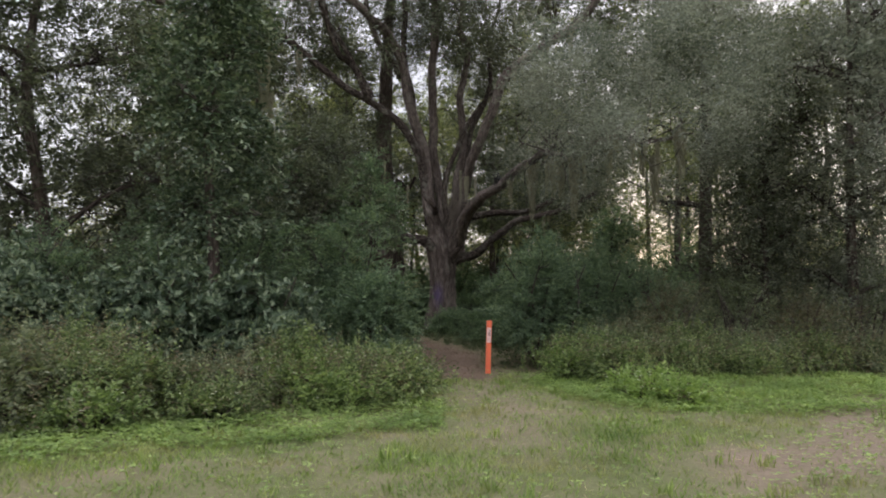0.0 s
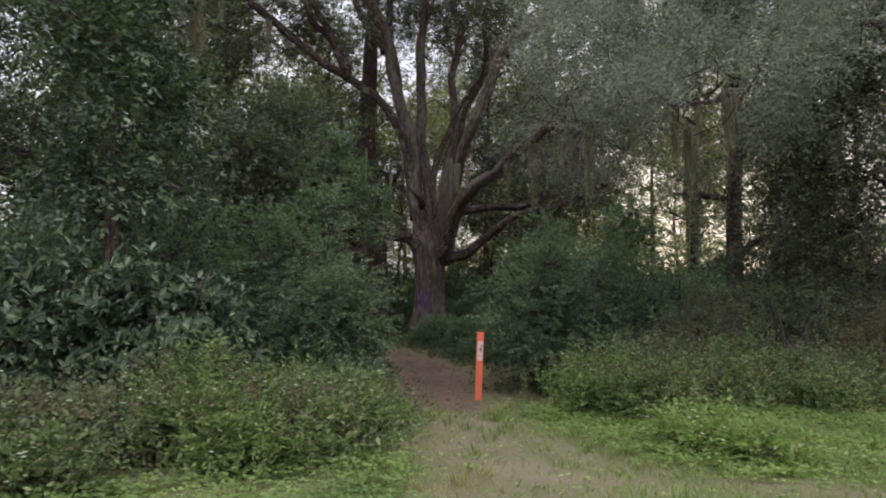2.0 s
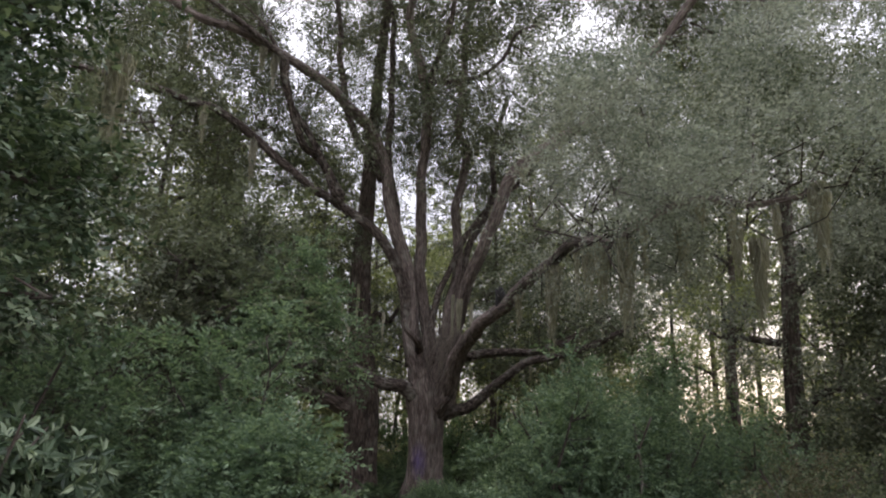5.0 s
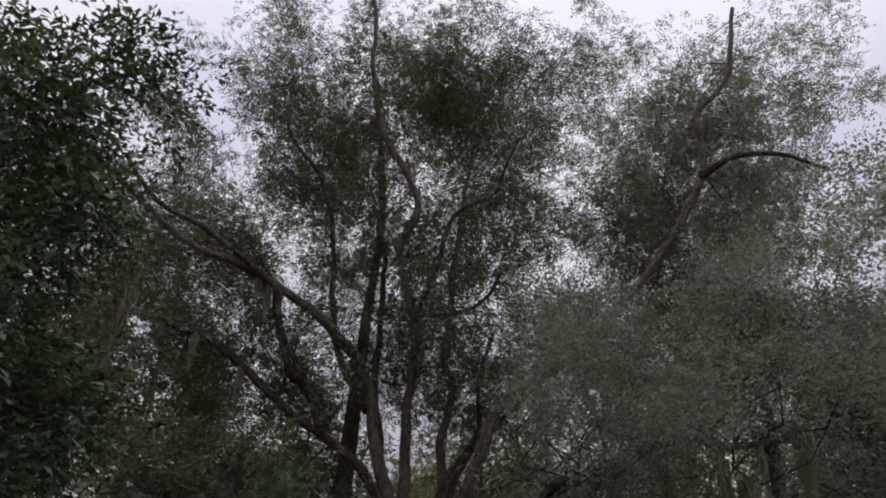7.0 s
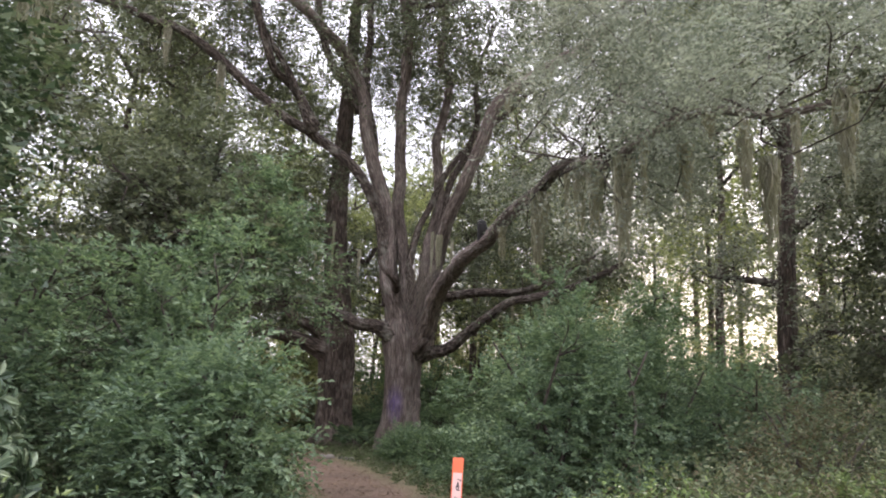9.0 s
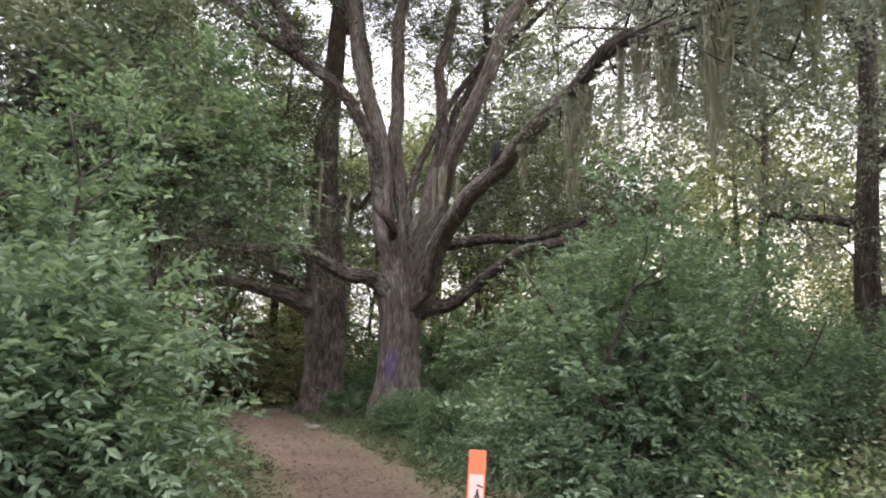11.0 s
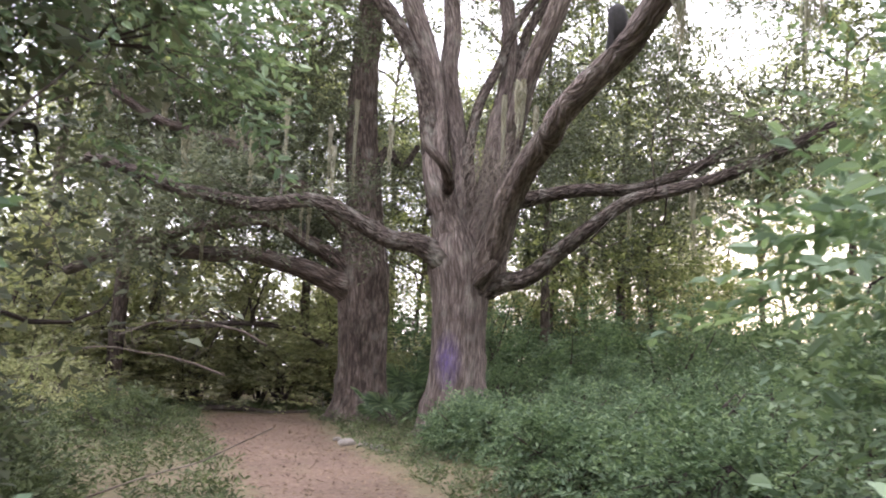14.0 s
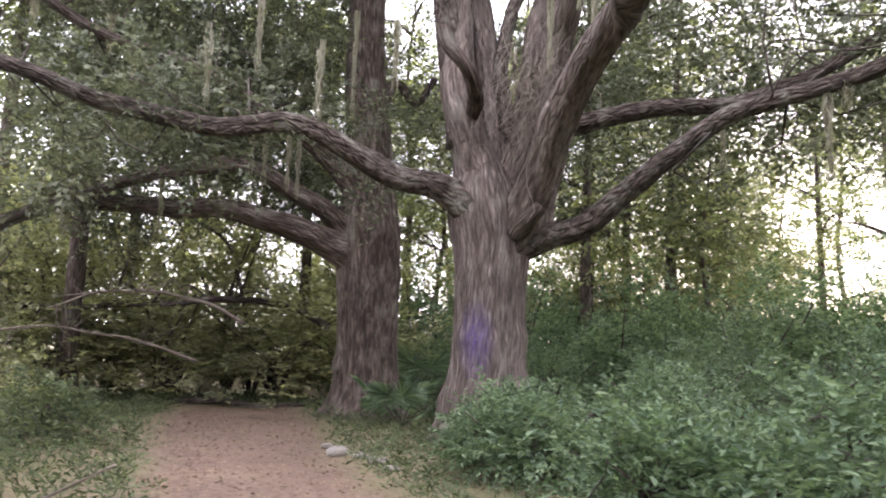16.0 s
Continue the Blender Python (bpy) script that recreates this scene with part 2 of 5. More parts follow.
M_ORANGE = painted("faded_orange_fibreglass", (0.86, 0.17, 0.075), 0.55)
M_DECAL = painted("pale_pink_decal", (0.78, 0.50, 0.46), 0.6)
M_INK = painted("black_ink", (0.03, 0.03, 0.035), 0.6)
M_CHAR = painted("charred_wood", (0.022, 0.02, 0.019), 0.9)
M_STONE = painted("pale_limestone", (0.23, 0.205, 0.175), 0.9, 0.3)

# ---- mesh tools ----
rng = np.random.default_rng(7)


def smooth01(a, b, v):
    u = np.clip((v - a) / (b - a), 0, 1)
    return u * u * (3 - 2 * u)


def gz(x, y):
    """The ground's height."""
    x, y = np.asarray(x, float), np.asarray(y, float)
    return 0.24 * smooth01(15, 33, y) + 0.03 * np.sin(x * 0.9 + 1) * np.sin(y * 0.7) + 0.02 * np.sin(x * 2.3) * np.cos(y * 1.9 + 0.5)


TRAIL = [(0.3, 14.4), (0.25, 17), (0.15, 19.5), (-0.45, 22), (-1.5, 25), (-2.7, 28), (-3.75, 31), (-4.75, 34.2)]
TRAIL_HALF = [0.6, 0.65, 0.75, 0.85, 1.0, 1.1, 1.2, 1.1]


def trail_share(x, y):
    """1 on the bare trail, 0 away from it."""
    ty, tx = [p[1] for p in TRAIL], [p[0] for p in TRAIL]
    c, h = np.interp(y, ty, tx), np.interp(y, ty, TRAIL_HALF)
    across = 1 - smooth01(h - 0.25, h + 0.3, np.abs(x - c))
    return across * smooth01(13.6, 15.0, y) * (1 - smooth01(34.2, 35.4, y))


def wood_floor(x, y):
    """1 under the trees, where no grass grows."""
    return smooth01(14.5, 16.5, y + 0.4 * np.sin(x * 1.7))


def worn_grass(x, y):
    """1 on the trodden line that leads to the trail and on the bare track beside the meadow."""
    a = 0.45 * (1 - smooth01(0.2, 0.9, np.abs(x - 0.75))) * smooth01(6, 9, y) * (1 - smooth01(14, 15.5, y))
    b = 0.95 * (1 - smooth01(0.3, 0.75, np.abs(y - (3.1 + 1.28 * x) + 0.5 * np.sin(x * 2)) / 1.6)) * smooth01(2.0, 2.8, x)
    return np.clip(a + b, 0, 1)


def mesh_from(name, verts, faces, mat, smooth=False, uv=None):
    """A mesh from arrays: verts (n, 3), faces (m, 3 or 4)."""
    me = bpy.data.meshes.new(name)
    verts, faces = np.asarray(verts, np.float32), np.asarray(faces, np.int32)
    k = faces.shape[1]
    me.vertices.add(len(verts))
    me.vertices.foreach_set("co", verts.ravel())
    me.loops.add(faces.size)
    me.loops.foreach_set("vertex_index", faces.ravel())
    me.polygons.add(len(faces))
    me.polygons.foreach_set("loop_start", np.arange(0, faces.size, k, dtype=np.int32))
    me.polygons.foreach_set("use_smooth", np.full(len(faces), smooth, dtype=bool))
    if uv is not None:
        me.uv_layers.new(name="UVMap").data.foreach_set("uv", np.asarray(uv, np.float32)[faces.ravel()].ravel())
    me.update(calc_edges=True)
    me.validate()
    me.materials.append(mat)
    return me


def unit(v):
    return v / np.maximum(np.linalg.norm(v, axis=-1, keepdims=True), 1e-9)


def curve_points(pts, step):
    """A smooth line through the given places (Catmull-Rom), at even steps."""
    p = np.asarray(pts, float)
    p = np.vstack([2 * p[0] - p[1], p, 2 * p[-1] - p[-2]])
    out = []
    for a, b, c, d in zip(p[:-3], p[1:-2], p[2:-1], p[3:]):
        k = max(2, int(np.linalg.norm(c - b) / step))
        u = np.linspace(0, 1, k, endpoint=False)[:, None]
        out.append(0.5 * ((2 * b) + (c - a) * u + (2 * a - 5 * b + 4 * c - d) * u**2 + (3 * b - a - 3 * c + d) * u**3))
    return np.vstack(out + [p[-2][None]])


def tube(line, radii, sides, ridges=0.0, knots=0.0, seed=0):
    """Verts, faces and uvs of a limb along a line; ridges: the depth of the furrows, as a share of the radius."""
    line, radii = np.asarray(line, float), np.asarray(radii, float)
    head, tail = unit(line[0] - line[1]) * radii[0] * 0.35, unit(line[-1] - line[-2]) * radii[-1] * 0.5
    line = np.vstack([line[:1] + head, line, line[-1:] + tail])
    radii = np.concatenate([[radii[0] * 0.05], radii, [radii[-1] * 0.05]])
    k = len(line)
    tan = unit(np.gradient(line, axis=0))
    ref = np.array([0.0, 1.0, 0.0]) if abs(tan[0][1]) < 0.9 else np.array([1.0, 0.0, 0.0])
    n1 = unit(np.cross(tan, np.tile(ref, (k, 1))))
    n2 = np.cross(tan, n1)
    ang = np.linspace(0, 2 * np.pi, sides, endpoint=False)
    r = np.tile(radii[:, None], (1, sides))
    along = np.concatenate([[0], np.cumsum(np.linalg.norm(np.diff(line, axis=0), axis=1))])
    if ridges:
        g = np.random.default_rng(seed + 11)
        w = np.zeros((k, sides))
        for f in (5, 8, 13, 19):
            ph, tw = g.uniform(0, 6.3), g.uniform(-0.5, 0.5)
            w += np.sin(f * ang[None] + ph + tw * along[:, None] + 0.8 * np.sin(along[:, None] * g.uniform(1, 3))) / f * 5
        r *= 1 + ridges * w * 0.5
    if knots:
        g = np.random.default_rng(seed + 5)
        for _ in range(int(4 + along[-1] * 1.5)):
            a0, l0, s = g.uniform(0, 6.28), g.uniform(0, along[-1]), g.uniform(0.12, 0.3)
            da = np.abs((ang[None] - a0 + np.pi) % (2 * np.pi) - np.pi)
            r *= 1 + knots * np.exp(-(da / 0.5) ** 2 - ((along[:, None] - l0) / s) ** 2)
    v = line[:, None] + r[..., None] * (np.cos(ang)[None, :, None] * n1[:, None] + np.sin(ang)[None, :, None] * n2[:, None])
    uv = np.stack([np.tile(ang[None], (k, 1)) * radii.mean(), np.tile(along[:, None], (1, sides))], -1)
    i, j = np.meshgrid(np.arange(k - 1), np.arange(sides), indexing="ij")
    j2 = (j + 1) % sides
    f = np.stack([i * sides + j, i * sides + j2, (i + 1) * sides + j2, (i + 1) * sides + j], -1).reshape(-1, 4)
    return v.reshape(-1, 3), f, uv.reshape(-1, 2)


def gather(pieces):
    """Joins several (verts, faces, uvs)."""
    v, f, u, n = [], [], [], 0
    for pv, pf, pu in pieces:
        v.append(pv), f.append(pf + n), u.append(pu)
        n += len(pv)
    return np.vstack(v), np.vstack(f), np.vstack(u)


def blades(base, way, normal, length, width, fine=False, far=False):
    """Folded leaf blades: two triangles each, or two quads with a fuller outline; far: one triangle each."""
    n = len(base)
    side = unit(np.cross(normal, way))
    up = np.cross(way, side)
    L, W = length[:, None], width[:, None]
    if fine:
        v = np.stack([base, base + way * L * 0.3 + side * W * 0.5 + up * W * 0.18, base + way * L * 0.72 + side * W * 0.4 + up * W * 0.1, base + way * L - up * L * 0.12,
                      base + way * L * 0.72 - side * W * 0.4 + up * W * 0.1, base + way * L * 0.3 - side * W * 0.5 + up * W * 0.18], 1)
        q = np.array([[0, 1, 2, 3], [0, 3, 4, 5]])
        return v.reshape(-1, 3), (np.arange(n)[:, None, None] * 6 + q).reshape(-1, 4)
    v = np.stack([base, base + way * L * 0.45 + side * W * 0.5 + up * W * 0.2, base + way * L, base + way * L * 0.45 - side * W * 0.5 + up * W * 0.2], 1)
    if far:
        v = np.stack([base, base + way * L * 0.7 + side * W * 0.5, base + way * L - side * W * 0.4], 1)
        return v.reshape(-1, 3), np.arange(n * 3).reshape(-1, 3)
    q = np.array([[0, 1, 2], [0, 2, 3]])
    return v.reshape(-1, 3), (np.arange(n)[:, None, None] * 4 + q).reshape(-1, 3)


def sprigs(origin, way, length, count, leaf, width, droop=0.15, g=rng, whorl=False):
    """Leaves set along sprigs: their bases, directions, normals, lengths and widths."""
    s = len(origin)
    k = (np.arange(count) + 0.6) / count
    up = np.tile([0, 0, 1.0], (s, 1)) + g.normal(0, 0.25, (s, 3))
    side = unit(np.cross(way, up))
    nrm = np.cross(side, way)
    pos = origin[:, None] + way[:, None] * (length[:, None] * k[None])[..., None]
    pos[..., 2] -= droop * length[:, None] * k[None] ** 2
    if whorl:
        a = g.uniform(0, 6.28, (s, count))
        out = np.cos(a)[..., None] * side[:, None] + np.sin(a)[..., None] * nrm[:, None]
        pos = origin[:, None] + way[:, None] * (length[:, None] * (0.75 + 0.25 * k[None]))[..., None]
        d = unit(out + way[:, None] * 0.55 + g.normal(0, 0.15, (s, count, 3)))
        n = unit(way[:, None] - out * 0.3 + g.normal(0, 0.2, (s, count, 3)))
    else:
        sign = np.where(np.arange(count) % 2 == 0, 1.0, -1.0)[None, :, None]
        d = unit(side[:, None] * sign + way[:, None] * 0.7 + g.normal(0, 0.28, (s, count, 3)))
        d[..., 2] -= 0.12
        n = unit(nrm[:, None] + g.normal(0, 0.45, (s, count, 3)))
    L = leaf * g.uniform(0.65, 1.25, (s, count))
    return pos.reshape(-1, 3), unit(d.reshape(-1, 3)), n.reshape(-1, 3), L.ravel(), (L * width).ravel()


def ball(n, g=rng):
    return unit(g.normal(0, 1, (n, 3))) * g.uniform(0, 1, (n, 1)) ** (1 / 3)


def part(name, data, parent, label="", kind=""):
    ob = new(name, data)
    ob.parent = parent
    if kind:
        ob["kind"] = kind
    if label:
        ob["label"] = label
    return ob


def thing(name, x, y, z, label, category, group="", kind=""):
    ob = new(name)
    ob.matrix_world = pose(x, y, z)
    return tagged(ob, label, category, group, kind)


def crown_mesh(name, centres, outward, radius, per, count, leaf, mat, length=0.35, width=0.42, fine=False, droop=0.15, whorl=False, g=rng, far=False):
    """Leaf clumps: round each centre, sprigs that point outwards, with leaves along them."""
    n = len(centres)
    o = np.repeat(centres, per, 0) + ball(n * per, g) * np.repeat(radius, per)[:, None] * np.array([1, 1, 0.72])
    w = unit(np.repeat(outward, per, 0) * 0.7 + unit(o - np.repeat(centres, per, 0)) * 0.6 + g.normal(0, 0.45, (n * per, 3)))
    b = sprigs(o, w, length * g.uniform(0.6, 1.3, n * per), count, leaf, width, droop, g, whorl)
    v, f = blades(*b, fine=fine, far=far)
    return mesh_from(name, v, f, mat), o, w


def twig_mesh(name, roots, tips, mat, thick=0.03, g=rng):
    """Bent thin branches from the limbs to the leaf clumps."""
    n, k, sides = len(roots), 5, 3
    u = np.linspace(0, 1, k)[None, :, None]
    span = tips - roots
    size = np.linalg.norm(span, axis=1)[:, None]
    b1, b2 = g.normal(0, 0.16, (n, 3)) * size, g.normal(0, 0.10, (n, 3)) * size
    line = roots[:, None] + span[:, None] * u + b1[:, None] * np.sin(np.pi * u) + b2[:, None] * np.sin(2 * np.pi * u)
    r = (thick * (1 - 0.8 * u[..., 0])) * (0.6 + 0.4 * size / size.max())
    ang = np.arange(sides) * 2 * np.pi / sides
    ring = np.stack([np.cos(ang), np.sin(ang), 0 * ang], -1)
    t = unit(span)
    n1 = unit(np.cross(t, np.tile([0.31, 0.2, 0.93], (n, 1))))
    n2 = np.cross(t, n1)
    v = line[:, :, None] + r[:, :, None, None] * (ring[None, None, :, :1] * n1[:, None, None] + ring[None, None, :, 1:2] * n2[:, None, None])
    uv = np.stack(np.broadcast_arrays(ang[None, None] * thick, (u[..., 0] * size)[..., None]), -1)
    i, j = np.meshgrid(np.arange(k - 1), np.arange(sides), indexing="ij")
    f = np.stack([i * sides + j, i * sides + (j + 1) % sides, (i + 1) * sides + (j + 1) % sides, (i + 1) * sides + j], -1).reshape(-1, 4)
    f = (np.arange(n)[:, None, None] * (k * sides) + f[None]).reshape(-1, 4)
    return mesh_from(name, v.reshape(-1, 3), f, mat, True, uv.reshape(-1, 2))


def moss_mesh(length, width, strands, seed):
    """A hank of hanging moss: many thin wavy ribbons of uneven length."""
    g = np.random.default_rng(seed)
    k = 7
    u = np.linspace(0, 1, k)[None]
    L = length * g.uniform(0.35, 1.0, (strands, 1)) ** 1.3
    a = g.uniform(0, 6.28, (strands, 1))
    rad = width * g.uniform(0, 1, (strands, 1)) ** 0.6
    taper = 1 - 0.55 * u * L / length
    x = np.cos(a) * rad * taper + 0.03 * np.sin(u * 9 + a * 3) + g.normal(0, 0.008, (strands, k))
    y = np.sin(a) * rad * taper + 0.03 * np.cos(u * 8 + a * 5) + g.normal(0, 0.008, (strands, k))
    p = np.stack([x, y, -L * u], -1)
    w = 0.011 * (1 - 0.7 * u)[..., None]
    d = np.stack([np.cos(a * 7), np.sin(a * 7), 0 * a], -1)
    v = np.stack([p - d * w, p + d * w], 2).reshape(-1, 3)
    i = np.arange(k - 1)
    f = np.stack([2 * i, 2 * i + 1, 2 * i + 3, 2 * i + 2], -1)
    f = (np.arange(strands)[:, None, None] * (2 * k) + f[None]).reshape(-1, 4)
    return mesh_from("moss_hank", v, f, M_MOSS)


MOSS = [moss_mesh(0.9, 0.10, 70, 1), moss_mesh(1.3, 0.13, 110, 2), moss_mesh(0.6, 0.07, 50, 3), moss_mesh(1.1, 0.025, 26, 4)]


def hang_moss(parent, places):
    for (x, y, z), k, s in places:
        ob = part("moss_hank", MOSS[k], parent, "pale grey hanging moss")
        ob.matrix_basis = pose(*(Vector((x, y, z)) - parent.matrix_world.translation), 0, 0, 40 * x) @ Matrix.Diagonal((1, 1, s, 1))

# ---- ground ----
def spread(lo, hi, step, far):
    near = np.arange(lo, hi + step / 2, step)
    out = np.geomspace(1, far, 22)[1:]
    return np.concatenate([lo - out[::-1], near, hi + out])


def build_ground():
    xs, ys = spread(-12, 12, 0.25, 1500), spread(-2, 42, 0.25, 1500)
    X, Y = np.meshgrid(xs, ys)
    near = np.exp(-((np.maximum(np.abs(X) - 12, 0) + np.maximum(-2 - Y, 0) + np.maximum(Y - 42, 0)) / 8))
    rough = 0.012 * np.sin(X * 7.1 + 2 * np.sin(Y * 3)) * np.sin(Y * 6.3 + X) + 0.008 * rng.normal(0, 1, X.shape)
    t = trail_share(X, Y)
    Z = (gz(X, Y) - 0.24 * smooth01(15, 33, Y)) * near + 0.24 * smooth01(15, 33, Y) + rough * near * (1 - 0.4 * t) - 0.03 * t
    nx, ny = len(xs), len(ys)
    i, j = np.meshgrid(np.arange(ny - 1), np.arange(nx - 1), indexing="ij")
    f = np.stack([i * nx + j, i * nx + j + 1, (i + 1) * nx + j + 1, (i + 1) * nx + j], -1).reshape(-1, 4)
    me = mesh_from("ground", np.stack([X, Y, Z], -1).reshape(-1, 3), f, M_GROUND, True)
    soil = np.maximum(np.maximum(t, 0.5 * wood_floor(X, Y)), worn_grass(X, Y))
    me.attributes.new("trail", "FLOAT", "POINT").data.foreach_set("value", soil.ravel().astype(np.float32))
    me.attributes.new("dry", "FLOAT", "POINT").data.foreach_set("value", (1 - smooth01(12.5, 15.5, Y)).ravel().astype(np.float32))
    tagged(new("ground", me), "meadow soil with a brown bare trail into the wood", "ground", kind="structure")


build_ground()

# ---- the two great oaks ----
COURSES = {
    'T1_trunk': [(-0.09, 30.00, 0.28), (-0.03, 30.00, 1.30), (-0.03, 30.00, 2.22), (-0.03, 30.00, 3.02), (-0.12, 30.00, 3.74), (-0.17, 30.00, 4.31)],
    'A': [(-0.34, 29.80, 3.41), (-0.81, 29.60, 3.67), (-1.39, 29.30, 3.74), (-2.03, 29.00, 3.96), (-2.68, 28.60, 4.08), (-3.40, 28.20, 3.92), (-4.25, 27.60, 4.02), (-4.84, 27.20, 4.14), (-5.64, 26.80, 4.42)],
    'B': [(0.42, 29.90, 3.19), (0.73, 28.60, 4.20), (1.18, 26.40, 4.78), (1.63, 24.00, 4.86), (2.07, 21.50, 4.95), (2.28, 20.00, 5.00), (2.54, 18.60, 4.98), (2.89, 17.40, 4.68), (3.01, 16.80, 4.73), (3.41, 16.40, 4.86), (3.78, 16.00, 4.78), (4.06, 15.80, 4.60), (4.50, 15.60, 4.60), (4.62, 15.50, 4.75)],
    'C': [(0.22, 29.90, 2.85), (0.75, 29.70, 3.01), (1.33, 29.20, 3.25), (2.29, 28.40, 4.09), (3.01, 27.80, 4.34), (4.03, 27.20, 4.42), (4.72, 26.80, 4.70), (5.28, 26.40, 4.97)],
    'D': [(0.04, 30.00, 3.74), (0.73, 29.80, 4.40), (1.32, 29.60, 4.59), (2.36, 29.20, 4.71), (3.24, 29.00, 4.81), (4.21, 28.80, 5.16), (4.95, 28.60, 5.60)],
    'E1': [(-0.20, 30.00, 3.74), (-0.42, 29.80, 4.74), (-0.56, 29.70, 6.18), (-0.89, 29.60, 7.31), (-1.33, 29.40, 8.77), (-1.75, 29.20, 11.06), (-2.78, 27.71, 11.80), (-4.24, 26.84, 12.40), (-5.47, 26.05, 12.82), (-6.46, 25.43, 12.92), (-7.98, 24.51, 13.95), (-9.44, 23.68, 14.78)],
    'E2': [(-0.08, 30.10, 3.76), (-0.10, 30.20, 5.52), (-0.32, 30.30, 7.60), (-0.48, 30.30, 10.48), (-0.27, 28.83, 12.68), (-0.85, 27.89, 14.58), (-0.47, 27.27, 15.91), (-1.73, 26.49, 18.66), (-2.17, 25.60, 21.27), (-2.52, 26.00, 24.10)],
    'E2b': [(-0.27, 28.83, 12.68), (0.17, 27.90, 13.82), (0.70, 26.82, 15.24), (1.96, 26.27, 15.87), (2.73, 25.25, 17.39)],
    'E2c': [(-0.32, 28.75, 12.84), (0.91, 27.91, 12.56), (1.80, 27.12, 12.67), (2.16, 26.40, 13.05), (2.92, 25.89, 13.07)],
    'E3': [(0.12, 30.10, 3.77), (0.47, 30.20, 5.66), (0.83, 30.40, 7.55), (0.76, 30.60, 9.49), (0.93, 30.80, 11.47), (0.65, 30.37, 12.05), (0.91, 29.48, 14.55), (1.15, 28.40, 18.21)],
    'E4': [(0.20, 30.00, 3.75), (0.80, 29.70, 5.42), (0.97, 29.00, 6.12), (1.19, 28.50, 6.78), (1.79, 27.60, 8.11), (2.24, 27.00, 9.31), (4.48, 26.22, 10.73), (5.36, 25.67, 11.71), (6.38, 24.97, 12.97), (7.50, 23.80, 15.04), (7.54, 23.44, 16.95), (8.62, 23.39, 18.47), (9.24, 23.66, 21.66)],
    'E4b': [(7.50, 23.80, 15.04), (8.22, 23.12, 15.22), (9.22, 22.68, 15.02), (10.46, 22.68, 14.62)],
    'F1': [(-0.40, 29.90, 4.30), (-0.60, 29.80, 5.21), (-1.01, 29.50, 6.95), (-1.77, 29.00, 7.98), (-2.89, 28.40, 8.80), (-5.81, 27.50, 10.86), (-7.01, 27.00, 11.06), (-7.73, 25.07, 10.74), (-9.42, 24.28, 11.06)],
    'F3': [(-2.72, 28.40, 8.91), (-3.33, 28.30, 10.07), (-3.77, 27.65, 10.45), (-4.29, 26.67, 11.75), (-4.48, 26.28, 12.45), (-7.24, 24.77, 13.79), (-8.35, 23.48, 14.68)],
    'F4': [(-1.60, 30.20, 10.11), (-2.86, 29.66, 12.36), (-3.55, 28.03, 16.97), (-4.78, 27.33, 18.48), (-5.16, 26.67, 20.62)],
    'H1': [(-0.05, 30.00, 3.70), (-0.50, 30.00, 5.59), (-0.95, 30.10, 7.38), (-1.19, 30.20, 9.08), (-1.43, 30.30, 11.03), (-1.57, 30.20, 13.13), (-1.56, 29.80, 15.10), (-1.78, 29.40, 17.06)],
    'H2': [(0.15, 29.95, 3.60), (0.17, 30.00, 5.78), (0.55, 30.00, 7.34), (1.11, 29.80, 8.38), (1.84, 29.60, 9.27), (2.63, 29.40, 9.95), (3.59, 29.00, 10.70), (4.21, 28.60, 11.89)],
    'H3': [(0.12, 30.10, 3.60), (0.40, 30.00, 4.68), (0.81, 30.20, 6.34), (1.07, 30.40, 7.90), (1.69, 30.60, 9.45), (1.89, 30.80, 11.42), (2.35, 30.80, 13.48)],
    'H4': [(-2.73, 28.45, 8.77), (-3.19, 28.30, 9.72), (-3.75, 28.00, 10.83), (-4.17, 27.60, 11.56), (-4.40, 27.20, 12.60), (-4.97, 26.80, 13.59)],
    'T2_trunk': [(-2.12, 33.00, -0.24), (-2.14, 33.00, 1.21), (-2.20, 33.00, 2.81), (-2.27, 33.10, 4.38), (-2.47, 33.30, 6.39), (-2.57, 33.50, 8.18), (-2.51, 33.60, 9.90), (-2.23, 32.65, 14.74), (-1.94, 31.44, 18.50), (-2.49, 29.77, 23.79)],
    'G1': [(-2.43, 32.90, 3.10), (-3.11, 32.70, 3.30), (-3.85, 32.40, 3.50), (-4.73, 32.00, 3.70), (-6.16, 31.50, 3.69), (-6.90, 31.10, 3.64), (-7.89, 30.70, 3.13)],
    'G2': [(-2.46, 33.00, 3.42), (-3.13, 32.60, 3.99), (-3.78, 32.30, 4.35), (-4.36, 31.90, 4.44), (-5.16, 31.50, 4.22), (-6.13, 31.20, 3.82), (-7.12, 30.70, 3.55)],
    'G3': [(-2.21, 32.90, 3.82), (-2.77, 32.70, 4.54), (-3.32, 32.30, 5.04), (-4.08, 31.70, 5.49), (-5.06, 31.10, 6.03), (-6.01, 30.50, 6.13), (-6.96, 29.90, 6.41)],
    'G4': [(-2.27, 33.10, 5.45), (-1.91, 33.30, 6.40), (-1.49, 33.50, 6.03), (-1.16, 33.90, 6.62)],
    'T3': [(-4.60, 39.50, 0.07), (-4.76, 39.50, 2.27), (-4.95, 39.60, 4.69), (-4.95, 39.80, 7.89), (-5.46, 40.00, 10.26), (-5.96, 40.00, 12.99)],
    'T4': [(8.04, 24.00, 0.90), (8.07, 24.00, 2.58), (8.31, 24.00, 4.35), (8.67, 24.20, 6.25), (9.07, 24.40, 8.30), (9.55, 24.29, 9.18)],
}


